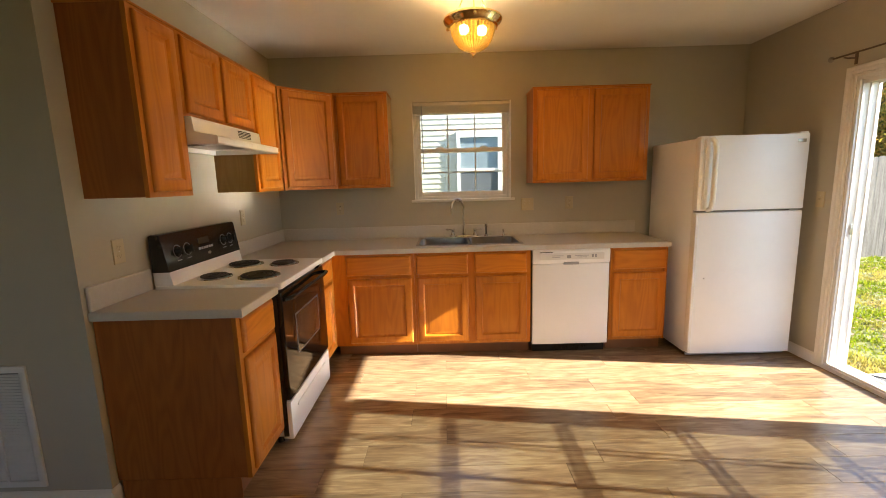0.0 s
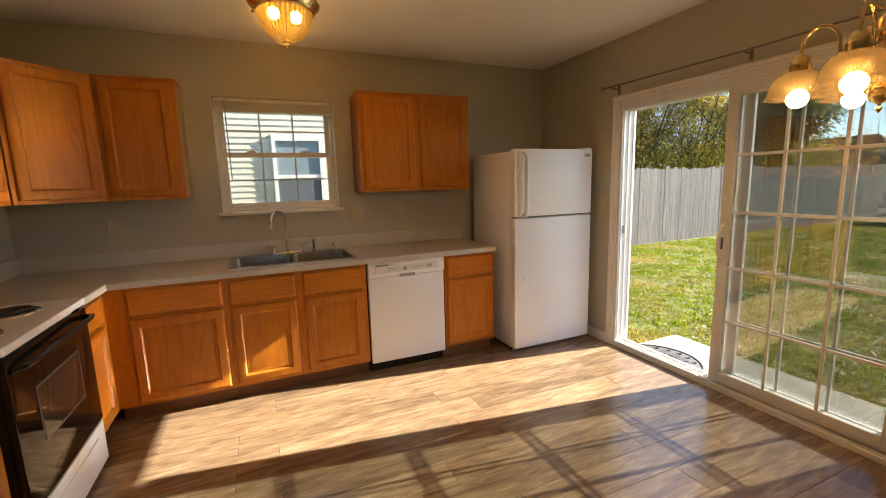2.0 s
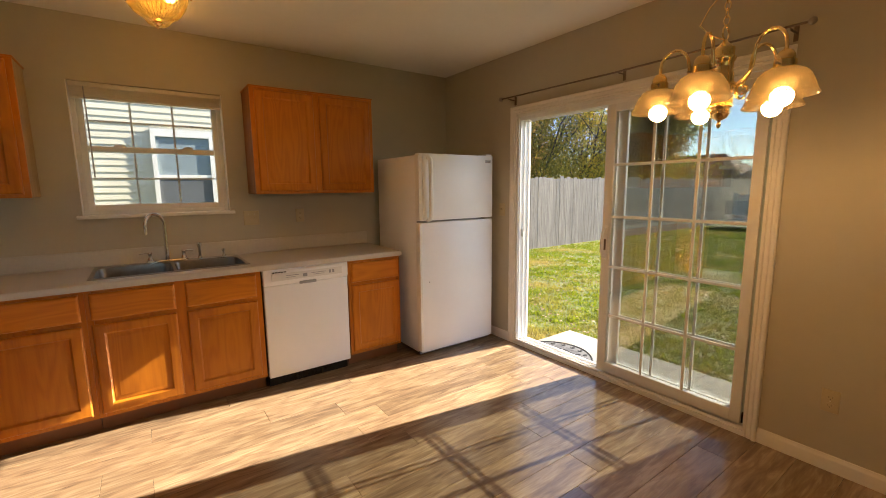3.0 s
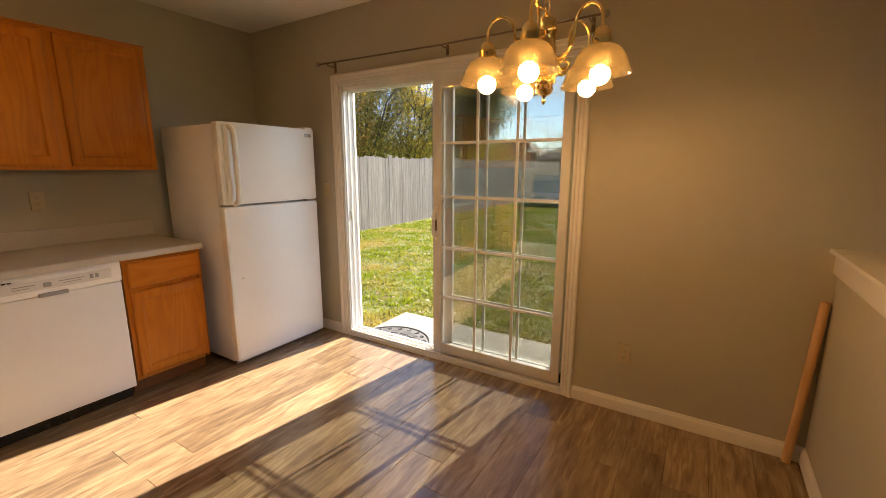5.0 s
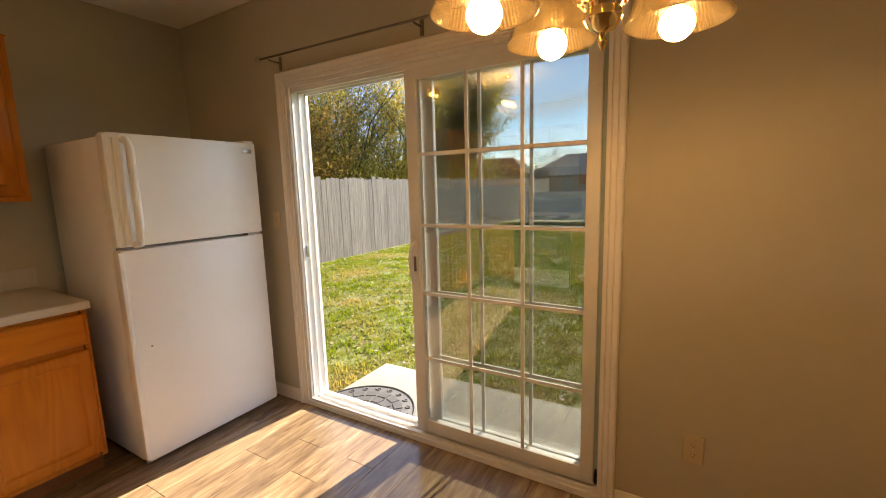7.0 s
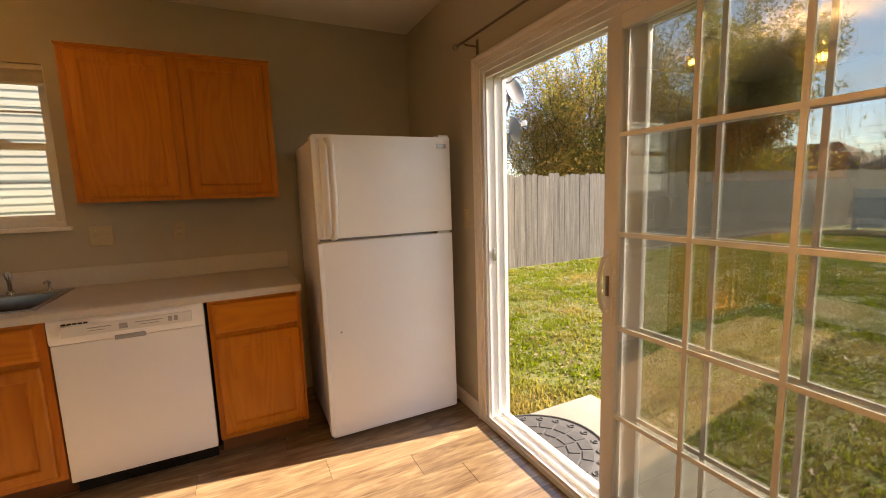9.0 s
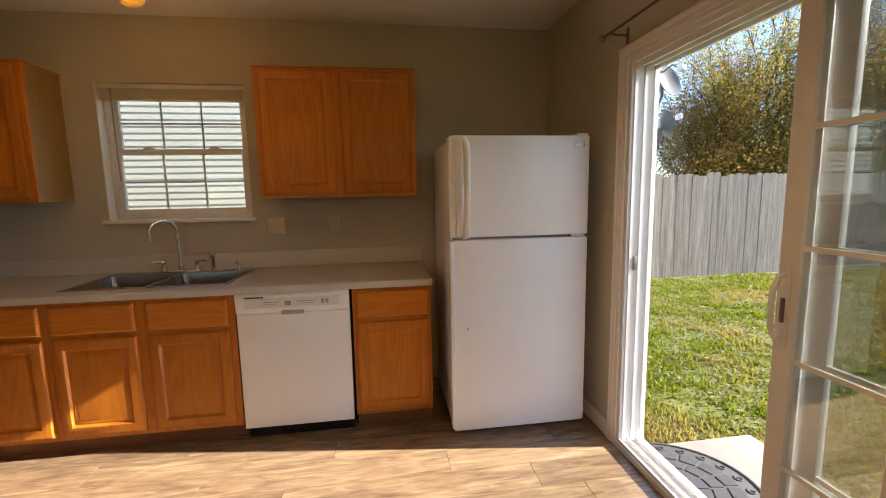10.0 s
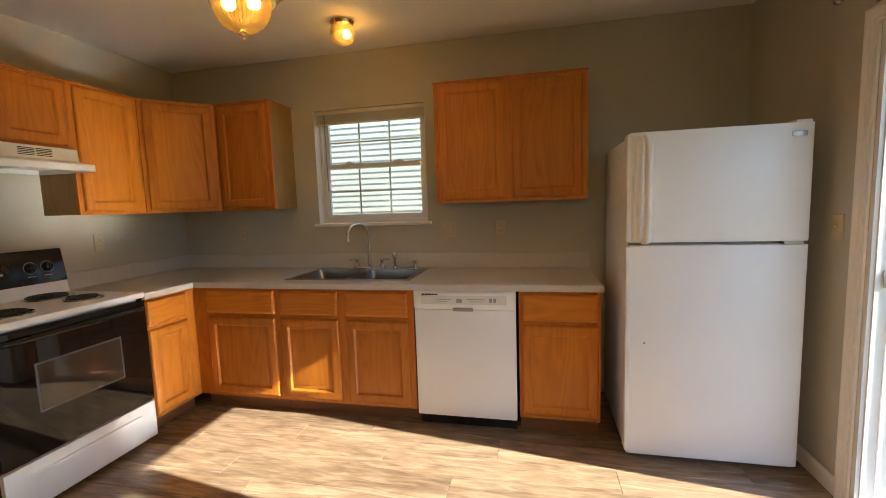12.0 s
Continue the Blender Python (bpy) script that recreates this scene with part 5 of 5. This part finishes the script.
def board_fence():
    f = thing("wooden_fence", pose(0, 7.40, GZ), "weathered grey dog-ear board privacy fence", "fence")
    rng = random.Random(11)
    kinds = []
    for k in range(6):
        w, h = 0.138, 1.80 + 0.012 * k
        bm = bmesh.new()
        e = 0.022 + 0.004 * (k % 3)
        loft(bm, [[(0, y, 0), (w, y, 0), (w, y, h - e), (w - e, y, h), (e, y, h), (0, y, h - e)] for y in (0.0, 0.017)])
        me = bpy.data.meshes.new("board")
        bmesh.ops.recalc_face_normals(bm, faces=bm.faces)
        bm.to_mesh(me)
        bm.free()
        me.materials.append(M_FENCE)
        kinds.append(me)
    x = 5.6
    while x < 24.0:
        ob = new("board", rng.choice(kinds))
        ob.parent = f
        ob.matrix_basis = pose(x, rng.uniform(-0.002, 0.002), -0.02 + rng.uniform(-0.014, 0.014), rng.uniform(-0.12, 0.12), rng.uniform(-0.16, 0.16), rng.uniform(-0.35, 0.35))
        x += 0.1385 + rng.uniform(-0.001, 0.003)
    for z in (0.35, 0.95, 1.5):
        part("rail", boxes((5.6, 24.0, 0.030, 0.068, z, z + 0.088)), M_FENCE, f)
    for i in range(8):
        part("post", boxes((5.7 + i * 2.44, 5.79 + i * 2.44, 0.070, 0.160, -0.05, 1.75)), M_FENCE, f)


board_fence()


def vinyl_fence():
    f = thing("vinyl_fence", pose(18.2, 0, GZ), "white vinyl privacy fence at the far lot line", "fence")
    y = 6.6
    while y > -14:
        part("panel", boxes((0.0, 0.03, y - 2.3, y - 0.06, 0.06, 1.14)), M_VINYL, f)
        part("rail", boxes((-0.02, 0.05, y - 2.3, y - 0.06, 1.14, 1.22)), M_VINYL, f)
        post = boxes((-0.05, 0.08, y - 0.06, y + 0.07, -0.05, 1.26))
        part("post", post, M_VINYL, f)
        y -= 2.37


vinyl_fence()


def neighbour_house():
    h = thing("neighbour_house", pose(0, 6.5, GZ), "cream vinyl-sided house next door with white windows", "house")
    x0, x1, top = -9.0, 5.45, 2.95
    part("wall", boxes((x0, x1, 0.03, 6.0, 0, top)), M_SIDING, h)
    wx0, wx1, wz0, wz1 = 0.215, 0.835, 1.22, 2.28
    lap = 0.082
    n = int(top / lap)

    def course(a, b2, i):
        z = i * lap
        bm = bmesh.new()
        loft(bm, [[(x, 0.034, z + 0.004), (x, 0.017, z), (x, 0.0175, z + 0.008), (x, 0.026, z + lap), (x, 0.034, z + lap)] for x in (a, b2)])
        return bm
    for i in range(n):
        z = i * lap
        if z + lap > wz0 - 0.06 and z < wz1 + 0.06:
            part("siding_course", course(x0, wx0 - 0.035, i), M_SIDING, h, smooth=False)
            part("siding_course", course(wx1 + 0.035, x1, i), M_SIDING, h, smooth=False)
        else:
            part("siding_course", course(x0, x1, i), M_SIDING, h, smooth=False)
    w = part("window", boxes((wx0 - 0.035, wx0 + 0.015, -0.02, 0.03, wz0 - 0.06, wz1 + 0.06), (wx1 - 0.015, wx1 + 0.035, -0.02, 0.03, wz0 - 0.06, wz1 + 0.06), (wx0 + 0.015, wx1 - 0.015, -0.02, 0.03, wz0 - 0.06, wz0 + 0.03), (wx0 + 0.015, wx1 - 0.015, -0.02, 0.03, wz1 - 0.03, wz1 + 0.06),
                             (wx0 + 0.015, wx1 - 0.015, -0.012, 0.03, (wz0 + wz1) / 2 - 0.025, (wz0 + wz1) / 2 + 0.025)), M_VINYL, h)
    zh = (wz0 + wz1) / 2
    part("pane", boxes((wx0 + 0.015, wx1 - 0.015, 0.004, 0.012, wz0 + 0.03, zh - 0.025)), M_SKYGLASS, w)
    part("pane", boxes((wx0 + 0.015, wx1 - 0.015, 0.004, 0.012, zh + 0.025, wz1 - 0.03)), M_SKYGLASS, w)
    part("window_screen", boxes((wx0 + 0.015, wx1 - 0.015, -0.004, -0.003, wz0 + 0.03, zh - 0.025)), M_NSCREEN, w, "dark grey insect screen over the lower sash")
    bm = bmesh.new()
    loft(bm, [[(x, -0.02, top - 0.02), (x, 3.0, top + 1.9), (x, 6.4, top - 0.02), (x, 6.4, top + 0.10), (x, 3.0, top + 2.04), (x, -0.02, top + 0.10)] for x in (x0 - 0.3, x1 + 0.12)])
    part("roof", bm, M_SHINGLE, h)
    part("corner_trim", boxes((x1 - 0.08, x1 + 0.02, -0.012, 0.03, 0, top)), M_VINYL, h)


def satellite_dish(at, target, size, label):
    d = thing("satellite_dish", at, label, "satellite dish", "satellite dishes on the neighbouring house")
    part("bracket", tube(bmesh.new(), [(-0.10, 0.02, -0.25), (0.02, 0.0, -0.22), (0.06, -0.02, -0.10), (0.06, -0.02, 0.05)], 0.020, 10), M_DISH, d)
    bm = bmesh.new()
    lathe(bm, [(r * size, z * size) for r, z in ((0.25, 0.10), (0.20, 0.066), (0.13, 0.028), (0.06, 0.006), (0.01, 0.0), (0.01, -0.012), (0.06, -0.006), (0.13, 0.016), (0.20, 0.054), (0.25, 0.09))], 32, 0, 0, False, False)
    dish = part("reflector", bm, M_DISH, d, at=look((0.08, -0.03, 0.08), target) @ pose(0, 0, 0, 180))
    part("feed_arm", tube(bmesh.new(), [(0, -0.18 * size, 0.05), (0, -0.20 * size, 0.18), (0, -0.06, 0.30 * size)], 0.012, 8), M_DISH, dish)
    part("receiver", box(bmesh.new(), -0.045, 0.045, -0.10, -0.02, 0.27 * size, 0.36 * size, 0.012), M_VINYL, dish, "pale receiver head")


satellite_dish(pose(5.46, 6.46, GZ + 2.98), (0.9, -2.4, 0.9), 0.92, "grey satellite dish on a bracket at the neighbouring house's corner")
satellite_dish(pose(5.46, 6.46, GZ + 2.40), (2.6, -0.5, 0.7), 0.80, "grey satellite dish with a pale receiver below another dish")


neighbour_house()


def far_house(x, y0, y1, eave, ridge, mat, label):
    h = thing("far_house", pose(x, 0, GZ - 0.4), label, "house", "houses beyond the lot")
    part("wall", boxes((0.4, 8.0, y0 + 0.4, y1 - 0.4, 0, eave)), M_BRICK, h)
    bm = bmesh.new()
    v = [bm.verts.new(p) for p in ((0, y0, eave), (8.4, y0, eave), (8.4, y1, eave), (0, y1, eave), (4.2, y0 + 3.4, ridge), (4.2, y1 - 3.4, ridge))]
    for q in ((0, 4, 5, 3), (1, 2, 5, 4), (0, 1, 4), (2, 3, 5), (3, 2, 1, 0)):
        bm.faces.new([v[i] for i in q])
    part("roof", bm, mat, h, smooth=False)
    for k in range(3):
        yy = y0 + (y1 - y0) * (k + 0.7) / 3.4
        w = part("window", boxes((0.36, 0.42, yy - 0.5, yy + 0.5, 0.9, eave - 0.3)), M_VINYL, h)
        part("pane", boxes((0.33, 0.359, yy - 0.42, yy + 0.42, 0.98, eave - 0.38)), M_SKYGLASS, w)


far_house(43.0, -6.0, 15.8, 2.7, 5.0, M_SHINGLE, "low house with a grey hip roof beyond the fence")
far_house(52.0, 18.5, 32.0, 3.0, 5.6, M_SHINGLE_B, "low house with a brown hip roof beyond the fence")


def tree(x, y, height, spread, seed, leaves, leaf_mat, label, base=0.5, size=0.072):
    """Upswept tree: trunk, limbs that fork twice, and leaf clumps round the twigs."""
    rng = random.Random(seed)
    t = thing("tree", pose(x, y, GZ), label, "tree", "trees behind the fence")
    bm = bmesh.new()
    tips = []

    def limb(p, d, ln, r, depth):
        pts, rad = [p], [r]
        for i in range(4):
            d = (d + Vector((rng.uniform(-1, 1), rng.uniform(-1, 1), rng.uniform(-0.2, 0.7))) * 0.13).normalized()
            pts.append(pts[-1] + d * ln / 4)
            rad.append(r * (1 - 0.16 * (i + 1)))
        tube(bm, pts, rad, 6 if depth else 9)
        if depth >= 3:
            tips.extend(pts[1:])
            return
        if depth >= 1:
            tips.extend(pts[1:])
        for i in range(5 if depth < 2 else 4):
            q = pts[rng.choice((1, 2, 3, 4) if depth else (2, 3, 4))]
            out = Vector((rng.uniform(-1, 1), rng.uniform(-1, 1), 0))
            limb(q, (d * 0.75 + out * 0.75 + Vector((0, 0, 0.25))).normalized(), ln * rng.uniform(0.5, 0.75), r * 0.42, depth + 1)
    tube(bm, [(0, 0, -0.1), (0.02, 0.01, base * 0.5), (0, 0.02, base)], [height * 0.026, height * 0.021, height * 0.019], 12)
    for i in range(12):
        a = 6.283 * i / 12 + rng.uniform(-0.3, 0.3)
        lean = rng.uniform(0.15, 0.92) * spread / height * 2.0
        limb(Vector((0, 0, base - 0.25 + 0.06 * i)), Vector((math.cos(a) * lean, math.sin(a) * lean, 1)).normalized(), height * rng.uniform(0.42, 0.60), height * 0.009, 1)
    limb(Vector((0, 0, base - 0.1)), Vector((0, 0, 1)), height * 0.62, height * 0.012, 1)
    part("trunk", bm, M_BARK, t)
    nr = np.random.default_rng(seed)
    pts = np.array([tuple(q) for q in tips])
    idx = nr.integers(0, len(pts), leaves)
    c = pts[idx] + nr.normal(0, 0.24, (leaves, 3)) * (height / 8)
    low = nr.normal(0, 1, (leaves // 4, 3)) * (spread * 0.42, spread * 0.42, 0.55) + (0, 0, base + 1.7)
    c = np.concatenate([c, low])
    keep = c[:, 2] > base * 0.75
    c = c[keep]
    k = len(c)
    u, w = nr.normal(size=(k, 3)), nr.normal(size=(k, 3))
    u /= np.linalg.norm(u, axis=1)[:, None]
    w -= (w * u).sum(1)[:, None] * u
    w /= np.linalg.norm(w, axis=1)[:, None]
    s = size * (0.6 + 0.8 * nr.random(k))[:, None]
    v = np.stack([c - u * s, c + w * s * 0.55, c + u * s, c - w * s * 0.55], 1)
    me = raw_mesh("crown", v.reshape(-1, 3).tolist(), np.arange(4 * k).reshape(-1, 4).tolist(), leaf_mat)
    ob = new("crown", me)
    ob.parent = t
    return t


M_LEAF_M = leaf_material("olive_pear_leaves", ((0.12, 0.14, 0.022), (0.20, 0.20, 0.03), (0.34, 0.28, 0.04), (0.50, 0.34, 0.055)))
M_LEAF_O = leaf_material("rusty_pear_leaves", ((0.14, 0.15, 0.03), (0.28, 0.22, 0.04), (0.46, 0.28, 0.06), (0.52, 0.27, 0.08)))
tree(12.7, 14.2, 4.9, 2.3, 21, 32000, M_LEAF_O, "pear tree with rusty autumn leaves behind the fence", size=0.038)
tree(15.4, 14.3, 7.2, 2.9, 33, 50000, M_LEAF_M, "pear tree with green and yellow autumn leaves behind the fence", size=0.040)
tree(18.6, 13.9, 7.4, 4.2, 5, 30000, M_LEAF, "pear tree with thinning yellow leaves behind the fence", size=0.041)
tree(23.4, 13.8, 8.4, 3.8, 12, 60000, M_LEAF_G, "tall dense pear tree with dark green leaves behind the fence", size=0.074)
tree(38.0, 12.6, 5.0, 3.0, 4, 300, M_LITTER, "small bare tree among the far houses")


# ---- floor planks ----
def plank_material():
    m = bpy.data.materials.new("vinyl_plank")
    m.use_nodes = True
    n, l = m.node_tree.nodes, m.node_tree.links
    b = n["Principled BSDF"]
    tc, info, shift = n.new("ShaderNodeTexCoord"), n.new("ShaderNodeObjectInfo"), n.new("ShaderNodeVectorMath")
    shift.operation = "MULTIPLY_ADD"
    shift.inputs[1].default_value = (9.7, 4.3, 1.0)
    l.new(info.outputs["Random"], shift.inputs[0])
    l.new(tc.outputs["Object"], shift.inputs[2])
    outs = []
    for sx, sy, detail, dist in ((4.2, 26, 6, 1.1), (10.0, 130, 4, 0.0), (1.8, 8.5, 4, 0.9)):
        mp, t = n.new("ShaderNodeMapping"), n.new("ShaderNodeTexNoise")
        mp.inputs["Scale"].default_value = (sx, sy, 1)
        t.inputs["Scale"].default_value, t.inputs["Detail"].default_value, t.inputs["Distortion"].default_value = 1.0, detail, dist
        l.new(shift.outputs[0], mp.inputs["Vector"])
        l.new(mp.outputs[0], t.inputs["Vector"])
        outs.append(t.outputs["Fac"])
    a, c = n.new("ShaderNodeMix"), n.new("ShaderNodeMix")
    a.inputs[0].default_value, c.inputs[0].default_value = 0.26, 0.36
    l.new(outs[0], a.inputs[2]), l.new(outs[1], a.inputs[3])
    l.new(a.outputs[0], c.inputs[2]), l.new(outs[2], c.inputs[3])
    ramp = n.new("ShaderNodeValToRGB")
    e = ramp.color_ramp.elements
    e[0].position, e[1].position = 0.35, 0.61
    e[0].color, e[1].color = (0.140, 0.090, 0.054, 1), (0.370, 0.274, 0.160, 1)
    e.new(0.42).color = (0.200, 0.131, 0.076, 1)
    e.new(0.51).color = (0.272, 0.184, 0.105, 1)
    l.new(c.outputs[0], ramp.inputs[0])
    hsv, mth = n.new("ShaderNodeHueSaturation"), n.new("ShaderNodeMath")
    mth.operation = "MULTIPLY_ADD"
    mth.inputs[1].default_value, mth.inputs[2].default_value = 0.36, 0.80
    l.new(info.outputs["Random"], mth.inputs[0])
    l.new(mth.outputs[0], hsv.inputs["Value"])
    l.new(ramp.outputs[0], hsv.inputs["Color"])
    l.new(hsv.outputs[0], b.inputs["Base Color"])
    rr, bp = n.new("ShaderNodeMapRange"), n.new("ShaderNodeBump")
    rr.inputs[3].default_value, rr.inputs[4].default_value = 0.28, 0.17
    l.new(c.outputs[0], rr.inputs[0])
    l.new(rr.outputs[0], b.inputs["Roughness"])
    b.inputs["Specular IOR Level"].default_value = 0.95
    bp.inputs["Strength"].default_value, bp.inputs["Distance"].default_value = 0.15, 0.0006
    l.new(a.outputs[0], bp.inputs["Height"])
    l.new(bp.outputs[0], b.inputs["Normal"])
    return m


M_PLANK = plank_material()


def floor():
    f = tagged(new("floor"), "greyish brown wood-look vinyl plank floor", "floor", kind="structure")
    part("underlay", boxes((XW, XR, YS, YB, -0.05, -0.006)), M_DARK, f)
    W, LEN, gap = 0.182, 1.22, 0.0012
    rng = random.Random(5)
    shared = {}

    def plank(length):
        key = round(length, 3)
        if key not in shared:
            me = bpy.data.meshes.new("plank")
            bm = bmesh.new()
            c = 0.0012
            loft(bm, [[(0, 0, -0.006), (length, 0, -0.006), (length, W - gap, -0.006), (0, W - gap, -0.006)], [(0, 0, -c), (length, 0, -c), (length, W - gap, -c), (0, W - gap, -c)],
                      [(c, c, 0), (length - c, c, 0), (length - c, W - gap - c, 0), (c, W - gap - c, 0)]])
            bm.to_mesh(me)
            bm.free()
            me.materials.append(M_PLANK)
            shared[key] = me
        return shared[key]
    y = YB - 0.02
    row = 0
    while y > YS:
        y -= W
        x_end = XW if y + W <= YC else XL
        x = XR - 0.003
        first = rng.choice((0.31, 0.52, 0.74, 0.93, 1.10))
        while x > x_end + 0.02:
            ln = min(first, x - x_end)
            ob = new("plank", plank(ln - gap))
            ob.parent = f
            ob.location = (x - ln, y, 0)
            x -= ln
            first = LEN
        row += 1


floor()
